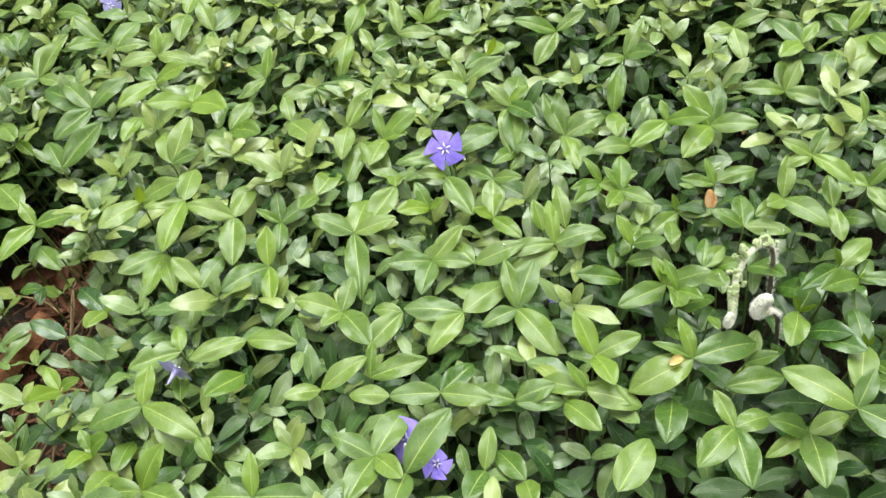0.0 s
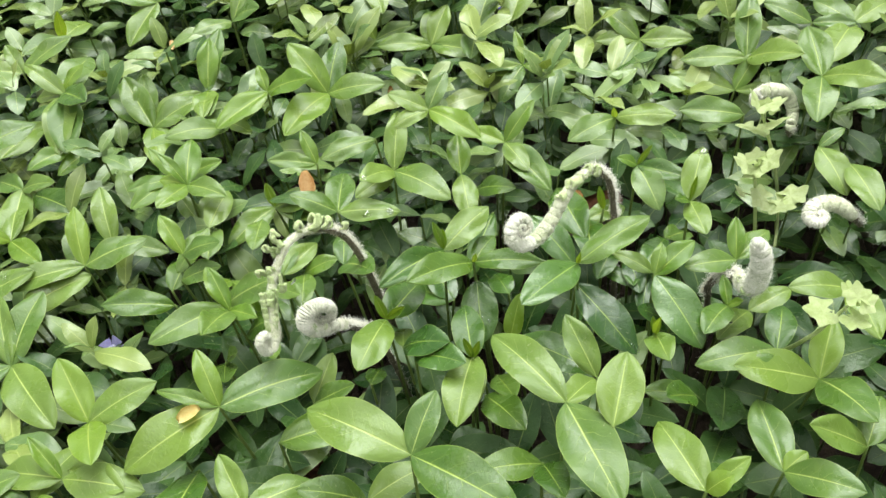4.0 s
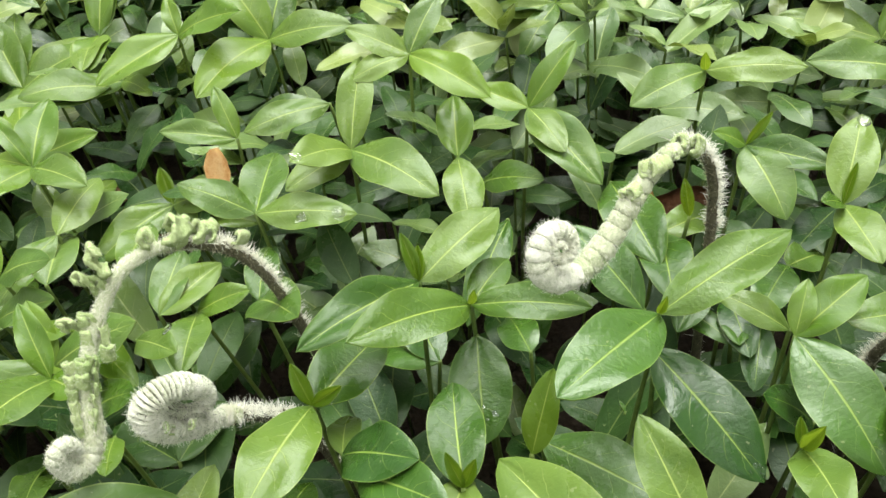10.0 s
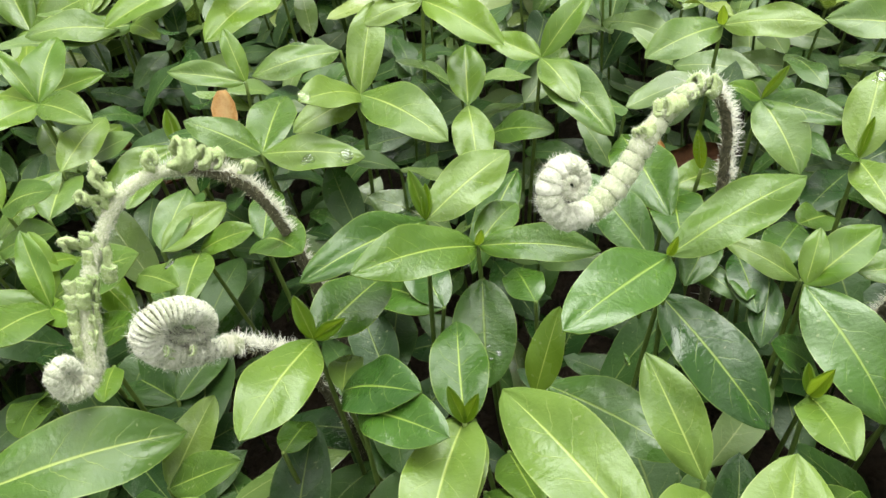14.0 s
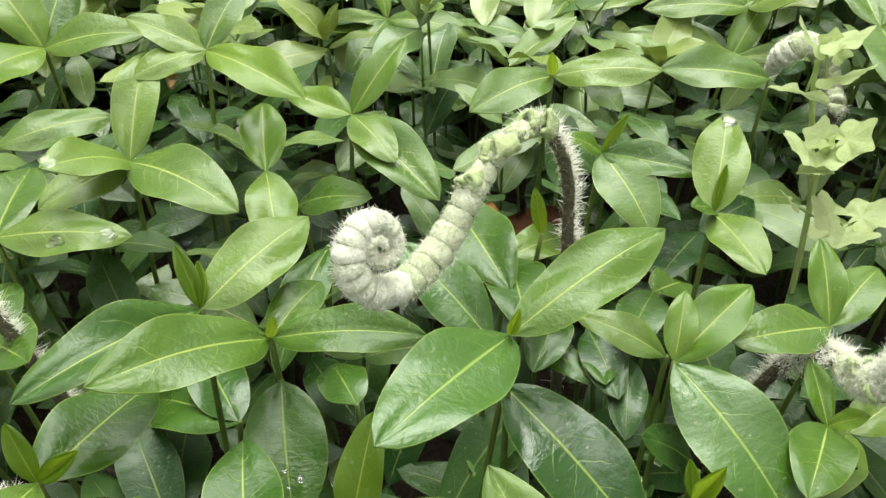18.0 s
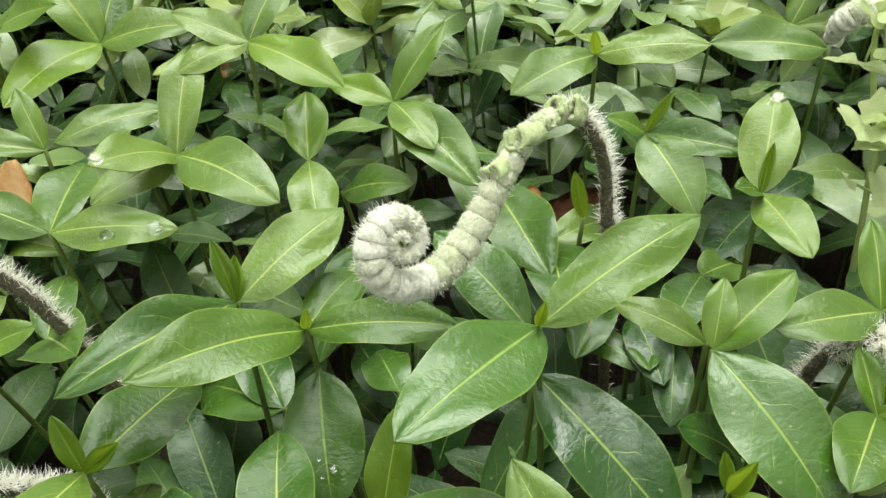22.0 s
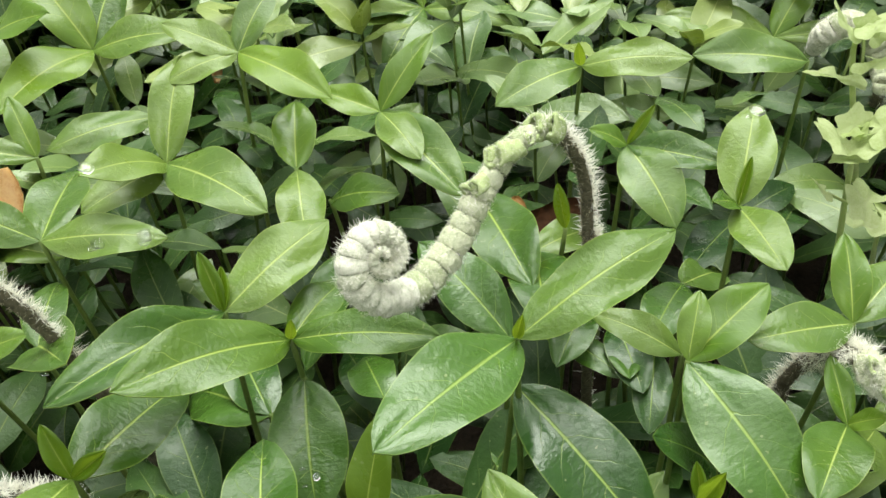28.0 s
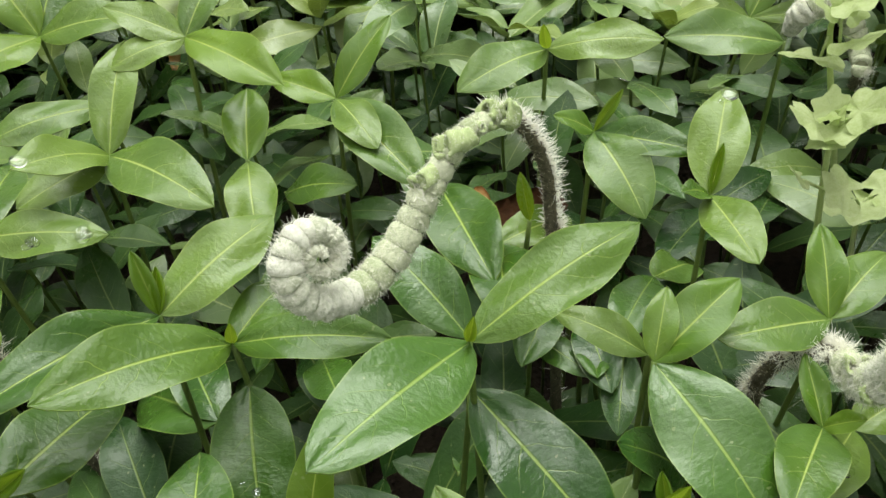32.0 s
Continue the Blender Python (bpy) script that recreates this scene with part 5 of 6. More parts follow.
fiddlehead("short fern fiddlehead curled into a silver-grey woolly fist", [
    (0.2190, 0.4030, 0.0000, 0.00180), (0.2170, 0.4020, 0.0600, 0.00180), (0.2101, 0.3980, 0.1051, 0.00193), (0.2061, 0.3948, 0.1137, 0.00187), (0.2021, 0.3917, 0.1208, 0.00181), (0.1982, 0.3886, 0.1263, 0.00204), (0.1929, 0.3844, 0.1302, 0.00266), (0.1885, 0.3809, 0.1359, 0.00324),
    (0.1866, 0.3793, 0.1437, 0.00339), (0.1892, 0.3814, 0.1470, 0.00323), (0.1934, 0.3847, 0.1451, 0.00315), (0.1966, 0.3873, 0.1395, 0.00271), (0.1962, 0.3869, 0.1346, 0.00197), (0.1930, 0.3844, 0.1360, 0.00169), (0.1907, 0.3826, 0.1404, 0.00153), (0.1925, 0.3840, 0.1410, 0.00102),
], 0.30, 8, 0.92, 0.6, 0.34, 1.7, 1.4, 0.8, 0.2, [
    ((0.1890, 0.3769, 0.1399), (0.22, -0.54, 0.81), (0.14, 0.72, 0.68), 0.00144, (1,), 0.00241),
    ((0.1910, 0.3779, 0.1372), (0.03, -0.53, 0.85), (0.14, 0.72, 0.68), 0.00146, (-1,), 0.00244),
    ((0.1925, 0.3803, 0.1346), (0.03, -0.53, 0.85), (0.14, 0.72, 0.68), 0.00149, (1,), 0.00249),
    ((0.1942, 0.3823, 0.1330), (0.03, -0.53, 0.85), (0.23, 0.71, 0.67), 0.00139, (-1,), 0.00252),
], comb=0.6)
fiddlehead("fern fiddlehead bent like a hook, white woolly tip", [
    (0.3720, 0.4020, 0.0000, 0.00160), (0.3639, 0.3957, 0.0826, 0.00200), (0.3615, 0.3936, 0.0949, 0.00200), (0.3630, 0.3916, 0.1037, 0.00210), (0.3653, 0.3894, 0.1095, 0.00220), (0.3669, 0.3856, 0.1134, 0.00240), (0.3682, 0.3811, 0.1149, 0.00270), (0.3692, 0.3767, 0.1149, 0.00340),
    (0.3700, 0.3710, 0.1216, 0.00423), (0.3693, 0.3680, 0.1339, 0.00410), (0.3677, 0.3670, 0.1442, 0.00377), (0.3650, 0.3670, 0.1514, 0.00278), (0.3636, 0.3670, 0.1498, 0.00163),
], 0.48, 9, 1.0, 1.2, 0.62, 0.9, 1.2, 0.9, 0.6, [
    ((0.3676, 0.3761, 0.1174), (-0.36, -0.60, 0.72), (0.18, 0.63, 0.75), 0.00204, (-1, 1), 0.00364),
    ((0.3666, 0.3696, 0.1175), (-0.36, -0.60, 0.72), (0.28, 0.60, 0.75), 0.00208, (-1, 1), 0.00353),
], [(0.27, 0.50, 1500, 0.0034)])
fiddlehead("small pale fern fiddlehead coiled in a spiral, brown at its base", [
    (0.5036, 0.4728, 0.0000, 0.00266), (0.4569, 0.4285, 0.0750, 0.00221), (0.4395, 0.4157, 0.1000, 0.00265), (0.4303, 0.4147, 0.1100, 0.00344), (0.4238, 0.4159, 0.1120, 0.00341), (0.4171, 0.4147, 0.1120, 0.00338), (0.4144, 0.4100, 0.1100, 0.00280), (0.4171, 0.4066, 0.1100, 0.00224),
    (0.4210, 0.4086, 0.1110, 0.00169), (0.4193, 0.4111, 0.1120, 0.00141), (0.4172, 0.4094, 0.1120, 0.00084),
], 0.2, 11, 1.0, 1.2, 0.4, 0.7, 0.5, 0.5)
fiddlehead("small pale fern fiddlehead arched over behind a weed", [
    (0.4889, 0.5509, 0.0000, 0.00284), (0.4407, 0.4842, 0.0955, 0.00240), (0.4447, 0.4913, 0.1016, 0.00280), (0.4423, 0.4962, 0.1104, 0.00320), (0.4311, 0.4927, 0.1196, 0.00340), (0.4245, 0.4939, 0.1167, 0.00330), (0.4254, 0.4995, 0.1072, 0.00220),
], 0.2, 13, 1.0, 0.9, 0.75, 0.7, 0.4, 0.5)


# ---- weeds with lobed leaves ----
def lobed_leaf(size, r):
    """A three-lobed leaf with blunt teeth, cupped about its heart, x outward."""
    bm = bmesh.new()
    tilt = [r.uniform(-0.12, 0.12) for _ in range(3)]
    count, rings = 48, []
    for share in (0.35, 0.7, 1.0):
        ring = []
        for k in range(count + 1):
            a = (2 * k / count - 1) * 2.55
            lobe = max(h * math.exp(-(((a - c) / w) ** 2)) for c, w, h in ((tilt[0], 0.58, 1.0), (1.15 + tilt[1], 0.52, 0.9), (-1.15 + tilt[2], 0.52, 0.9), (2.1, 0.5, 0.7), (-2.1, 0.5, 0.7)))
            reach = (0.36 + 0.34 * lobe) * (1 + share * 0.045 * math.cos(11 * a)) * share
            x, y = size * (0.34 + reach * math.cos(a)), size * reach * math.sin(a)
            ring.append(bm.verts.new((x, y, size * (0.10 * share - 0.42 * (y / size) ** 2 + 0.05 * math.cos(5 * a) * share + r.uniform(-0.012, 0.012)))))
        rings.append(ring)
    heart = bm.verts.new((size * 0.34, 0, 0))
    for k in range(count):
        bm.faces.new((heart, rings[0][k], rings[0][k + 1]))
        for a, b in zip(rings, rings[1:]):
            bm.faces.new((a[k], b[k], b[k + 1], a[k + 1]))
    foot = bm.verts.new((0, 0, 0))
    bm.faces.new((heart, foot, rings[0][0]))
    bm.faces.new((heart, rings[0][-1], foot))
    return bm


def weed(label, line, leaves, seed):
    r = random.Random(seed)
    foot = Vector(line[0])
    root = thing("lobed_weed", foot, label, "weed")
    path = smooth_path([Vector(p) - foot for p in line], 6)
    part("stem", tube(path, np.linspace(0.0011, 0.0006, len(path)), 7), WEED, root)
    for at, azimuth, pitch, size in leaves:
        tip = Vector(at) - foot
        near = Vector(min(path, key=lambda p: (Vector(p) - tip).length))
        aim = leaf_turn(azimuth, pitch, r.uniform(-15, 15))
        base = tip - aim @ Vector((size * 0.5, 0, 0))
        if (base - near).length > 0.002:
            part("leaf_stalk", tube([near, near.lerp(base, 0.5) + Vector((0, 0, 0.001)), base], (0.0005, 0.0004, 0.0004), 6), WEED, root)
        ob = part("leaf", lobed_leaf(size, r), WEED, root)
        ob.matrix_basis = Matrix.Translation(base) @ aim.to_4x4()


weed("pale green weed with toothed three-lobed leaves among periwinkle", [(0.4450, 0.4740, 0.0), (0.4330, 0.4720, 0.070), (0.4202, 0.4698, 0.1108), (0.4109, 0.4631, 0.1313), (0.4104, 0.4600, 0.1360)], [
    ((0.4070, 0.4650, 0.1390), 140, 45, 0.0110), ((0.4120, 0.4560, 0.1420), -30, 25, 0.0120), ((0.4130, 0.4520, 0.1337), -50, 30, 0.0130), ((0.4055, 0.4600, 0.1250), 215, 20, 0.0130), ((0.4100, 0.4590, 0.1405), 60, 60, 0.0060), ((0.4150, 0.4620, 0.1360), 10, 40, 0.0070),
], 31)
weed("pale green weed with a rosette of lobed leaves", [(0.4180, 0.4480, 0.0), (0.4080, 0.4420, 0.070), (0.4010, 0.4390, 0.1080), (0.3985, 0.4370, 0.1190)], [
    ((0.3938, 0.4405, 0.1230), 165, 25, 0.0115), ((0.4015, 0.4345, 0.1235), -60, 20, 0.0120), ((0.4045, 0.4355, 0.1275), -10, 35, 0.0110), ((0.3990, 0.4410, 0.1265), 80, 60, 0.0075), ((0.3972, 0.4370, 0.1250), 230, 55, 0.0050), ((0.3995, 0.4370, 0.1258), -40, 60, 0.0045), ((0.3958, 0.4350, 0.1190), 240, 10, 0.0070),
], 35)
weed("small pale green weed with soft lobed leaves", [(0.4200, 0.4300, 0.0), (0.4120, 0.4260, 0.060), (0.4195, 0.4415, 0.0722), (0.4165, 0.4405, 0.0882)], [
    ((0.4165, 0.4375, 0.0922), -70, 15, 0.0160), ((0.4245, 0.4415, 0.0942), 0, 20, 0.0130), ((0.4002, 0.4320, 0.1077), 150, 30, 0.0110), ((0.3910, 0.4356, 0.1107), 190, 40, 0.0060),
], 37)
weed("pale green weed with lobed leaves on a trailing stem", [(0.4184, 0.4142, -0.0000), (0.3857, 0.3579, 0.0900), (0.3878, 0.3470, 0.1150), (0.3950, 0.3473, 0.1250), (0.4014, 0.3488, 0.1300)], [
    ((0.3869, 0.3502, 0.1240), 170, 5, 0.012), ((0.3992, 0.3474, 0.1340), 80, 25, 0.009), ((0.4018, 0.3441, 0.1320), 0, 15, 0.008), ((0.3977, 0.3406, 0.1260), -60, 0, 0.010), ((0.3978, 0.3519, 0.1320), 140, 30, 0.007),
], 33)


# ---- flowers ----
def petal_mesh(size, r):
    """One blunt slanted petal of a periwinkle flower, x outward."""
    bm = bmesh.new()
    rows = []
    for i in range(7):
        u = i / 6
        half = size * (0.10 + 0.44 * u**0.8) * (1 if u < 0.95 else 0.94)
        row = []
        for j in range(6):
            v = j / 5 * 2 - 1
            x = size * (0.16 + 0.84 * u) + size * 0.14 * v * u - size * 0.06 * v * v * u
            row.append(bm.verts.new((x, v * half, size * (0.10 * u - 0.14 * u * u + 0.05 * v * u + 0.01 * r.uniform(-1, 1)))))
        rows.append(row)
    for a, b in zip(rows, rows[1:]):
        for j in range(5):
            bm.faces.new((a[j], b[j], b[j + 1], a[j + 1]))
    under = bmesh.ops.duplicate(bm, geom=bm.faces[:] + bm.verts[:])
    for v in (g for g in under["geom"] if isinstance(g, bmesh.types.BMVert)):
        v.co.z -= 0.0002
    return bm


def flower(at, facing, size, spin, label, seed, colour=PETAL):
    r = random.Random(seed)
    foot = Vector((at[0] + 0.004, at[1] + 0.012, 0))
    root = thing("periwinkle_flower", foot, label, "flower", "periwinkle flowers")
    face = Vector(facing).normalized()
    head = Matrix.Translation(Vector(at) - foot) @ face.to_track_quat("Z", "Y").to_matrix().to_4x4() @ Matrix.Rotation(radians(spin), 4, "Z")
    end = Vector(at) - foot - face * 0.011
    line = smooth_path([(0, 0, -0.003), tuple(end * 0.5 + Vector((0.002, 0.001, 0))), tuple(end - Vector((0, 0, 0.004))), tuple(end)], 5)
    part("stalk", tube(line, [0.0007] * len(line), 6), STEM, root)
    throat = tube([(0, 0, -0.011), (0, 0, -0.006), (0, 0, -0.001), (0, 0, 0.0006)], (0.0007, 0.0012, 0.0021, 0.0024), 10)
    ob = part("corolla_tube", throat, colour, root)
    ob.matrix_basis = head
    for k in range(5):
        petal = part("petal", petal_mesh(size, r), colour, root)
        petal.matrix_basis = head @ Matrix.Rotation(2 * math.pi * k / 5, 4, "Z")
        ray = tube([(size * 0.12, 0, 0.0012), (size * 0.26, 0.0002, 0.0014), (size * 0.40, 0.0004, 0.0010)], (0.0007, 0.0006, 0.0001), 6)
        part("star_ray", ray, STAR, petal, "white mark at the petal base")


flower((0.0031, 0.5439, 0.1380), (0.03, -0.75, 0.66), 0.0135, 20, "open violet-blue periwinkle flower with a white star", 41)
flower((-0.0219, 0.3232, 0.1120), (-0.3, -0.35, 0.5), 0.0135, 50, "violet periwinkle flower half hidden under leaves", 42)
flower((-0.0058, 0.3106, 0.1050), (0.3, -0.2, 0.8), 0.009, 10, "violet periwinkle flower drooping between leaves", 43)
flower((-0.1721, 0.3782, 0.1200), (0.35, 0.85, 0.10), 0.0110, 0, "pale violet periwinkle flower nodding to one side", 44, PALEPETAL)
flower((0.0753, 0.4470, 0.0720), (0.4, -0.5, 0.4), 0.0060, 30, "pale violet periwinkle flower sunk among leaves", 45, PALEPETAL)
flower((-0.3266, 0.8069, 0.1220), (-0.2, -0.6, 0.3), 0.0115, 70, "pale violet periwinkle flower seen from its side", 46, PALEPETAL)
flower((0.3238, 0.6337, 0.1080), (0.5, -0.5, 0.3), 0.0075, 35, "violet periwinkle flower deep among leaves", 48)


# ---- fallen things ----
def curled(name, at, size, curl, turn, material, label, category, seed, aspect=0.6):
    """A dry leaf or petal: a cupped, crinkled sheet with ragged edge."""
    r = random.Random(seed)
    bm = bmesh.new()
    rows = []
    for i in range(9):
        u = i / 8
        half = aspect * 0.5 * math.sin(math.pi * (0.10 + 0.82 * u)) ** 0.7
        row = []
        for j in range(7):
            v = j / 6 * 2 - 1
            a = curl * v
            x, y = u - 0.5, half * (math.sin(a) / curl) + r.uniform(-0.012, 0.012)
            z = half * (1 - math.cos(a)) / curl * 1.3 + 0.12 * (u - 0.5) ** 2 + r.uniform(-0.012, 0.012)
            row.append(bm.verts.new((x * size, y * size, z * size)))
        rows.append(row)
    for a, b in zip(rows, rows[1:]):
        for j in range(6):
            bm.faces.new((a[j], b[j], b[j + 1], a[j + 1]))
    bmesh.ops.solidify(bm, geom=bm.faces[:], thickness=size * 0.012)
    ob = part(name, bm, material)
    ob.matrix_basis = Matrix.Translation(at) @ pose(0, 0, 0, 0, 0, turn[1]) @ pose(0, 0, 0, turn[0], 0, 0) @ pose(0, 0, 0, 0, 0, turn[2])
    return tagged(ob, label, category)


curled("fallen_petal", (0.1873, 0.4984, 0.1120), 0.0130, 1.45, (58, -6, 96), ORANGE, "curled orange petal caught between green leaves", "petal", 51, 0.95)
curled("fallen_petal", (0.1377, 0.3547, 0.1310), 0.0095, 1.3, (14, 5, 20), YELLOW, "torn yellow petal lying on a leaf", "petal", 52, 0.8)
curled("fallen_petal", (-0.1464, 0.3878, 0.1240), 0.004, 0.9, (10, 5, 60), ORANGE, "tiny orange petal scrap lying on a leaf", "petal", 53, 0.8)
curled("fallen_petal", (-0.1859, 0.6837, 0.1280), 0.005, 0.9, (10, 5, 10), YELLOW, "small cream petal scrap on leaves", "petal", 54, 0.7)
curled("fallen_petal", (0.1073, 0.6556, 0.1120), 0.006, 1.2, (40, 5, 80), ORANGE, "small orange petal scrap between leaves", "petal", 55, 0.7)
for spot, size, seed in (((-0.3485, 0.5764, 0.0120), 0.045, 1), ((-0.3800, 0.5549, 0.0100), 0.05, 2), ((0.1242, 0.5686, 0.0500), 0.022, 3), ((0.1475, 0.5412, 0.0500), 0.016, 4), ((-0.3463, 0.6965, 0.0500), 0.018, 5),
                         ((-0.2237, 0.6350, 0.0400), 0.03, 6), ((0.4248, 0.5847, 0.0200), 0.022, 7), ((-0.3437, 0.3872, 0.0100), 0.05, 8), ((-0.2774, 0.4109, 0.0120), 0.04, 9), ((-0.3775, 0.6498, 0.0200), 0.03, 10),
                         ((0.3410, 0.4825, 0.0750), 0.012, 11), ((-0.1564, 0.6647, 0.0500), 0.03, 12), ((0.1280, 0.5624, 0.0600), 0.018, 13), ((0.1614, 0.3659, 0.0600), 0.03, 14), ((-0.4104, 0.5977, 0.0100), 0.04, 15)):
    r5 = random.Random(seed)
    curled("dead_leaf", spot, size, r5.uniform(0.5, 1.6), (r5.uniform(-25, 25), r5.uniform(-25, 25), r5.uniform(0, 360)), LITTER, "dry brown dead leaf lying on the soil", "dead leaf", 60 + seed, 0.55)


r6 = random.Random(88)
for k in range(40):
    c, a, b = BARE[k % 5 if k > 8 else 0]
    t, q = r6.uniform(0, 6.283), math.sqrt(r6.random())
    x, y = c[0] + 0.95 * a * q * math.cos(t), c[1] + 0.95 * b * q * math.sin(t)
    curled("dead_leaf", (x, y, hills(x, y) + 0.006), r6.uniform(0.014, 0.034), r6.uniform(0.4, 1.5), (r6.uniform(-25, 25), r6.uniform(-25, 25), r6.uniform(0, 360)), LITTER, "dry red-brown dead leaf lying on the soil", "dead leaf", 120 + k, r6.uniform(0.35, 0.7))


def bark_piece(at, length, width, turn):
    """A weathered orange-brown slab of bark with a ridged top."""
    bm = bmesh.new()
    rows = []
    for i in range(25):
        u = i / 24 - 0.5
        row = []
        for j in range(11):
            v = j / 10 - 0.5
            ragged = 1 - 0.25 * abs(2 * u) ** 4 + 0.07 * noise.noise((u * 9, j * 0.3, 3))
            z = 0.010 * math.cos(math.pi * v) + 0.003 * noise.noise((u * 5, v * 16, 1)) + 0.0015 * noise.noise((u * 22, v * 40, 5))
            row.append(bm.verts.new((u * length, v * width * ragged, z)))
        rows.append(row)
    for a, b in zip(rows, rows[1:]):
        for j in range(10):
            bm.faces.new((a[j], b[j], b[j + 1], a[j + 1]))
    bmesh.ops.solidify(bm, geom=bm.faces[:], thickness=0.004)
    ob = part("bark_piece", bm, BARK)
    ob.matrix_basis = Matrix.Translation(at) @ Euler((0, radians(-6), radians(turn))).to_matrix().to_4x4()
    tagged(ob, "weathered orange-brown piece of bark lying on soil", "bark")


bark_piece((-0.3673, 0.4599, 0.0180), 0.10, 0.026, 62)


def straw(points, label):
    foot = Vector(points[0])
    path = smooth_path([Vector(p) - foot for p in points], 6)
    ob = part("dry_stalk", tube(path, np.linspace(0.0010, 0.0005, len(path)), 6), STRAW)
    ob.location = foot
    tagged(ob, label, "dry stalk")


curled("dead_leaf", (0.3189, 0.4583, 0.1030), 0.009, 1.0, (55, 10, 80), ORANGE, "small orange dead leaf standing between green stems", "dead leaf", 91, 0.7)
curled("dead_leaf", (0.3301, 0.4602, 0.0920), 0.026, 0.8, (35, -20, 30), LITTER, "brown dead leaf lodged among green stems", "dead leaf", 92, 0.6)
curled("dead_leaf", (0.2377, 0.6015, 0.0812), 0.012, 1.1, (60, 15, 70), ORANGE, "curled orange dead leaf standing between green stems", "dead leaf", 93, 0.45)


straw([(-0.2946, 0.3438, 0.0200), (-0.2773, 0.3619, 0.0600), (-0.2719, 0.3901, 0.0800), (-0.2710, 0.3956, 0.0820)], "pale dry stalk standing up from the soil")
straw([(-0.3266, 0.4898, 0.0100), (-0.3254, 0.5221, 0.0300), (-0.3219, 0.5300, 0.0350)], "thin dry stalk leaning over the soil")
straw([(-0.3268, 0.4956, 0.0100), (-0.2907, 0.4867, 0.0500), (-0.2825, 0.4897, 0.0600)], "thin pale stalk leaning against leaves")
straw([(-0.3206, 0.3720, 0.0100), (-0.3048, 0.3938, 0.0200), (-0.2626, 0.3932, 0.0250)], "bent dry stalk lying across the soil")
straw([(-0.4045, 0.5459, 0.0080), (-0.3605, 0.5297, 0.0120), (-0.3344, 0.5079, 0.0100)], "dry brown twig lying on the soil")

for a, c, d in (((-0.3123, 0.4830, 0.0100), (-0.2820, 0.4804, 0.0500), (-0.2529, 0.4715, 0.0700)), ((-0.3334, 0.4257, 0.0100), (-0.3011, 0.4268, 0.0300), (-0.2570, 0.4129, 0.0400)), ((-0.3336, 0.4692, 0.0080), (-0.3123, 0.4818, 0.0200), (-0.2939, 0.4814, 0.0500)),
                ((-0.3297, 0.3970, 0.0080), (-0.3028, 0.3968, 0.0400), (-0.2814, 0.3933, 0.0600)), ((-0.2933, 0.3843, 0.0100), (-0.2678, 0.3890, 0.0500), (-0.2449, 0.3988, 0.0700))):
    straw([a, c, d], "thin yellowish stalk rising from bare soil")
straw([(-0.3023, 0.3488, 0.0100), (-0.2847, 0.3720, 0.0500), (-0.2713, 0.3937, 0.0800)], "long yellowish stalk rising from bare soil")
straw([(-0.3198, 0.4824, 0.0200), (-0.2947, 0.4760, 0.0500), (-0.2701, 0.4683, 0.0800)], "long yellowish stalk rising from bare soil")
straw([(-0.3200, 0.4881, 0.0200), (-0.3116, 0.4959, 0.0400), (-0.3120, 0.5114, 0.0500)], "long yellowish stalk rising from bare soil")
straw([(-0.2777, 0.3606, 0.0100), (-0.2580, 0.3660, 0.0500), (-0.2409, 0.3726, 0.0800)], "long yellowish stalk rising from bare soil")
straw([(-0.3252, 0.3862, 0.0100), (-0.3050, 0.3885, 0.0300), (-0.2673, 0.3811, 0.0600)], "long yellowish stalk rising from bare soil")


def litter_bits():
    """Crumbs of needles and twigs on the bare soil."""
    r = random.Random(77)
    bm = bmesh.new()
    for c, a, b in BARE:
        for _ in range(200):
            t, q = r.uniform(0, 6.283), math.sqrt(r.random())
            x, y = c[0] + 1.1 * a * q * math.cos(t), c[1] + 1.1 * b * q * math.sin(t)
            ln, w, d = r.uniform(0.004, 0.022), r.uniform(0.0006, 0.0022), r.uniform(0, 6.283)
            along, wide = Vector((math.cos(d), math.sin(d), r.uniform(-0.3, 0.3))) * ln, Vector((-math.sin(d), math.cos(d), r.uniform(-0.5, 0.5))) * w
            o = Vector((x, y, hills(x, y) + r.uniform(0.001, 0.008)))
            v = [bm.verts.new(p) for p in (o, o + along + wide * 0.3, o + along * 0.9 + wide, o + wide, o + along * 0.5 + Vector((0, 0, w)))]
            for i, j in ((0, 1), (1, 2), (2, 3), (3, 0)):
                bm.faces.new((v[i], v[j], v[4]))
    tagged(part("leaf_litter", bm, LITTER), "crumbled brown leaf litter scattered over the soil", "leaf litter", "", "stuff")


litter_bits()


# ---- rain drops on the leaves ----
def water_drop(at, up, radius, seed):
    """A flat lens of water lying on a leaf."""
    r = random.Random(seed)
    bm = bmesh.new()
    bmesh.ops.create_uvsphere(bm, u_segments=16, v_segments=10, radius=radius)
    for v in bm.verts:
        a = math.atan2(v.co.y, v.co.x)
        swell = 1 + 0.10 * math.sin(2 * a + seed) + 0.06 * math.sin(3 * a + 2 * seed)
        v.co.x, v.co.y, v.co.z = v.co.x * swell * 1.15, v.co.y * swell * 0.9, v.co.z * (0.28 if v.co.z > 0 else 0.08)
    ob = part("water_drop", bm, WATER)
    ob.matrix_basis = Matrix.Translation(Vector(at) + Vector(up) * radius * 0.12) @ Vector(up).to_track_quat("Z", "Y").to_matrix().to_4x4() @ Matrix.Rotation(r.uniform(0, 6.28), 4, "Z")
    ob.visible_shadow = False
    tagged(ob, "clear water drop lying on a green leaf", "water drop", "rain drops on the leaves")


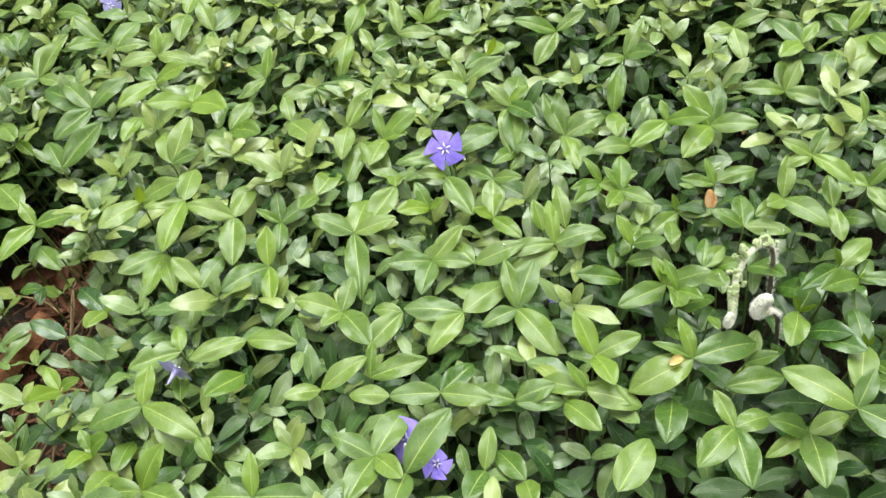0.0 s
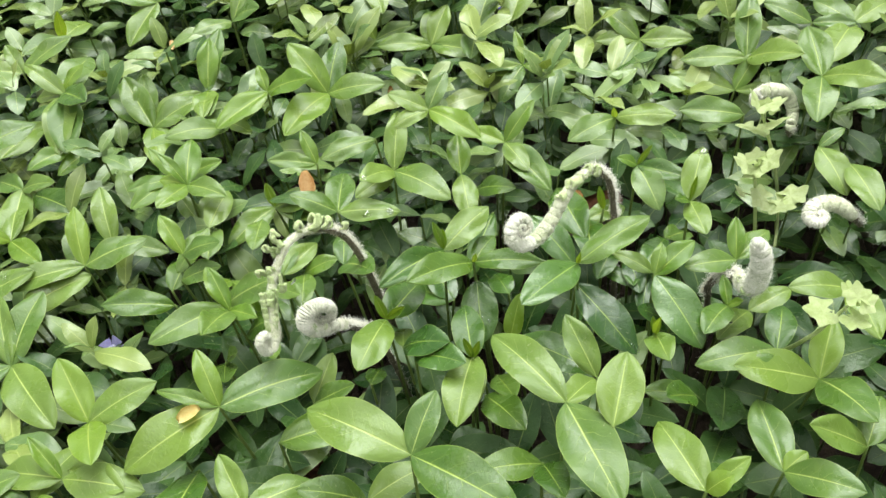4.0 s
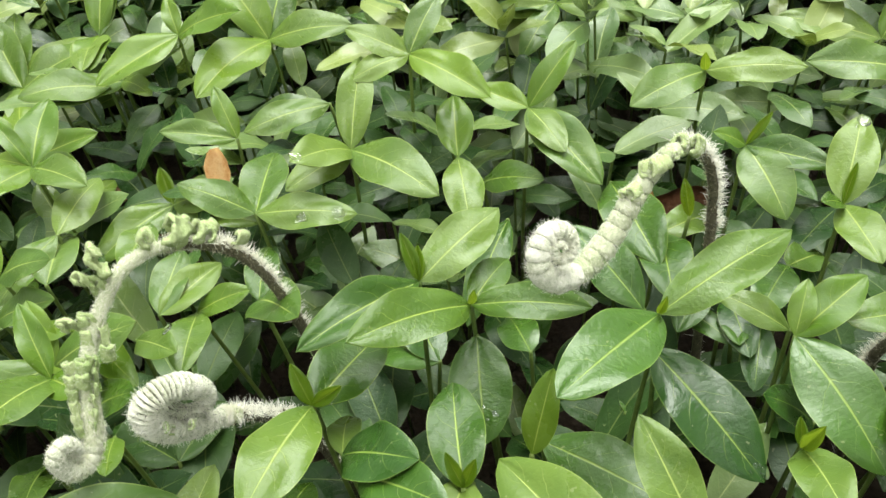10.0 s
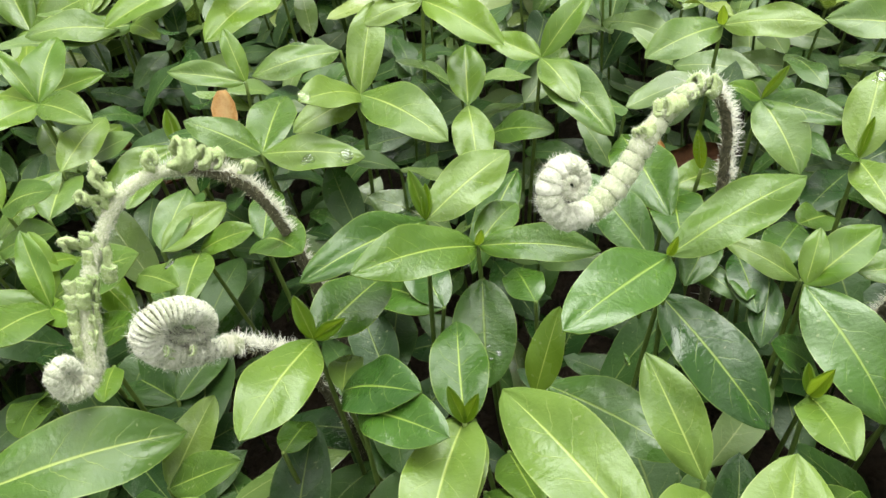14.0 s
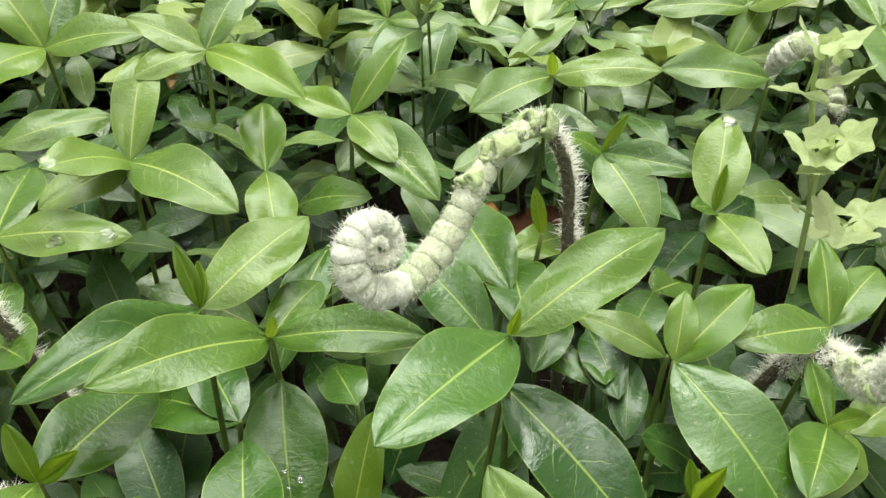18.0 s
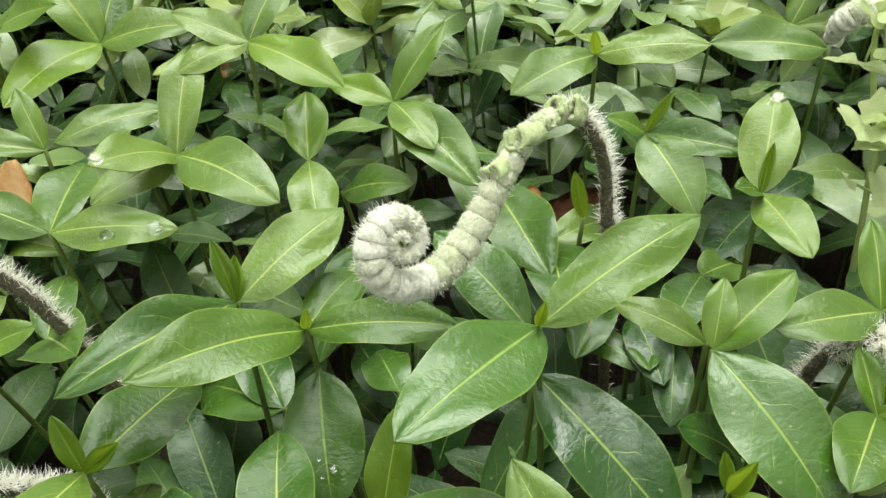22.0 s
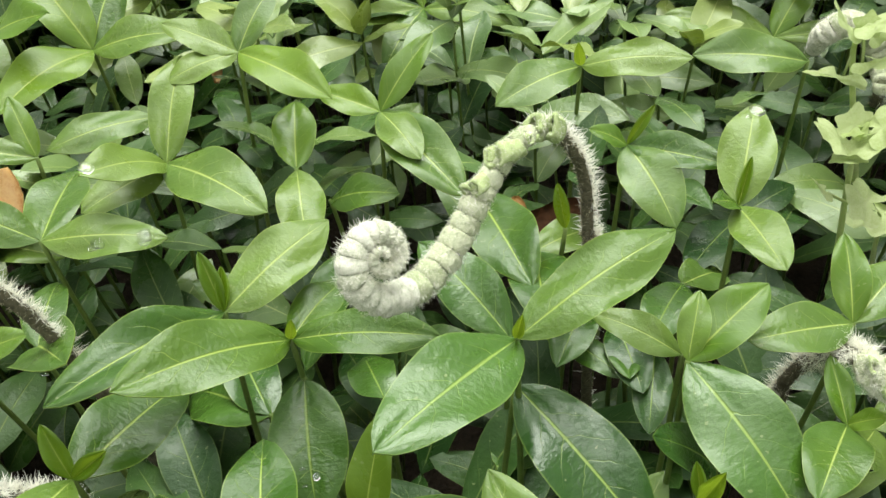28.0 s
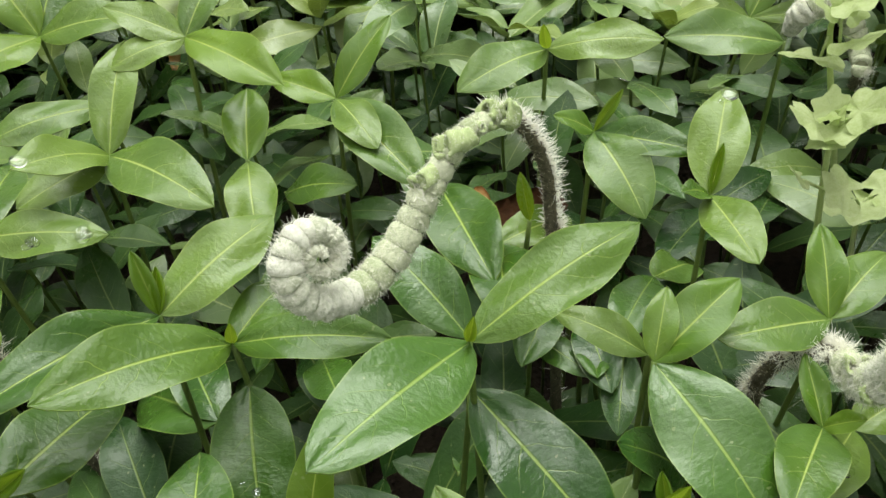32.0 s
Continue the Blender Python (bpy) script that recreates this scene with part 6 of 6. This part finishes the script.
water_drop((0.2157, 0.4590, 0.1192), (-0.04, -0.36, 0.93), 0.0016, 0)
water_drop((0.2265, 0.4589, 0.1184), (0.17, -0.30, 0.94), 0.0021, 1)
water_drop((0.2230, 0.4572, 0.1182), (0.16, -0.37, 0.91), 0.0007, 2)
water_drop((0.3749, 0.4453, 0.1307), (-0.26, -0.21, 0.94), 0.0021, 3)
water_drop((0.3729, 0.4445, 0.1304), (-0.11, -0.26, 0.96), 0.0008, 4)
water_drop((0.4062, 0.5742, 0.0542), (0.00, -0.00, 1.00), 0.0021, 5)
water_drop((0.1777, 0.4266, 0.1169), (-0.44, 0.05, 0.90), 0.0016, 6)
water_drop((0.1773, 0.4324, 0.1086), (0.14, 0.15, 0.98), 0.0008, 7)
water_drop((0.3179, 0.3615, 0.1062), (0.21, -0.67, 0.71), 0.0014, 8)
water_drop((0.3164, 0.3627, 0.1077), (0.13, -0.63, 0.77), 0.0009, 9)
water_drop((0.3145, 0.3615, 0.1070), (0.09, -0.59, 0.80), 0.0007, 10)
water_drop((0.2258, 0.4592, 0.1186), (0.17, -0.30, 0.94), 0.0019, 11)
water_drop((0.2145, 0.4586, 0.1188), (-0.05, -0.36, 0.93), 0.0013, 12)
water_drop((0.1600, 0.6819, 0.0645), (0.51, -0.51, 0.69), 0.0018, 13)
water_drop((0.2323, 0.3973, 0.1379), (0.28, -0.18, 0.94), 0.0003, 14)
water_drop((0.3567, 0.3619, 0.1125), (0.14, 0.12, 0.98), 0.0014, 15)
water_drop((0.3600, 0.3654, 0.0985), (0.20, -0.03, 0.98), 0.0011, 16)
water_drop((0.3253, 0.3370, 0.1110), (0.66, -0.01, 0.75), 0.0020, 17)
water_drop((0.3284, 0.3350, 0.1069), (0.74, -0.00, 0.67), 0.0012, 18)
water_drop((0.1480, 0.3866, 0.1100), (0.19, 0.38, 0.90), 0.0009, 19)
water_drop((0.1606, 0.3696, 0.1279), (0.11, -0.17, 0.98), 0.0010, 20)
water_drop((0.1929, 0.4493, 0.0890), (0.34, 0.22, 0.92), 0.0009, 21)
water_drop((0.3755, 0.4455, 0.1309), (-0.10, -0.18, 0.98), 0.0018, 22)
water_drop((0.3930, 0.5416, 0.0726), (0.16, 0.08, 0.98), 0.0021, 23)
water_drop((0.1315, 0.4162, 0.0645), (0.70, -0.41, 0.59), 0.0010, 24)
water_drop((0.2599, 0.3824, 0.1172), (0.12, 0.05, 0.99), 0.0008, 25)
water_drop((0.2576, 0.3846, 0.1175), (0.10, 0.01, 0.99), 0.0005, 26)
water_drop((0.2578, 0.3810, 0.1173), (0.08, 0.06, 0.99), 0.0004, 27)
water_drop((0.2154, 0.4596, 0.1196), (-0.02, -0.36, 0.93), 0.0012, 28)
water_drop((0.2272, 0.4587, 0.1183), (0.14, -0.29, 0.95), 0.0014, 29)
water_drop((0.0065, 0.4490, 0.1065), (-0.09, 0.31, 0.95), 0.0021, 30)
water_drop((0.0410, 0.4612, 0.1212), (-0.08, -0.33, 0.94), 0.0021, 31)
water_drop((-0.1695, 0.3453, 0.1199), (0.13, -0.20, 0.97), 0.0019, 32)
water_drop((-0.0354, 0.3903, 0.1121), (-0.65, -0.34, 0.68), 0.0015, 33)
water_drop((0.1283, 0.3154, 0.1195), (0.00, 0.18, 0.98), 0.0017, 34)
water_drop((0.1140, 0.4615, 0.1003), (0.18, 0.01, 0.98), 0.0017, 35)
water_drop((-0.1652, 0.5029, 0.0761), (-0.30, 0.04, 0.95), 0.0019, 36)
water_drop((0.0258, 0.3498, 0.1200), (0.16, -0.21, 0.97), 0.0020, 37)
water_drop((0.0591, 0.3447, 0.1181), (-0.13, -0.28, 0.95), 0.0018, 38)
water_drop((-0.0960, 0.5462, 0.0414), (0.07, -0.13, 0.99), 0.0021, 39)
water_drop((-0.2085, 0.6503, 0.1244), (0.16, 0.05, 0.99), 0.0021, 40)
water_drop((0.0252, 0.5600, 0.1342), (0.04, -0.28, 0.96), 0.0018, 41)
water_drop((0.2170, 0.4699, 0.1336), (0.40, -0.13, 0.91), 0.0020, 42)
water_drop((-0.0637, 0.3660, 0.0520), (-0.01, -0.19, 0.98), 0.0017, 43)
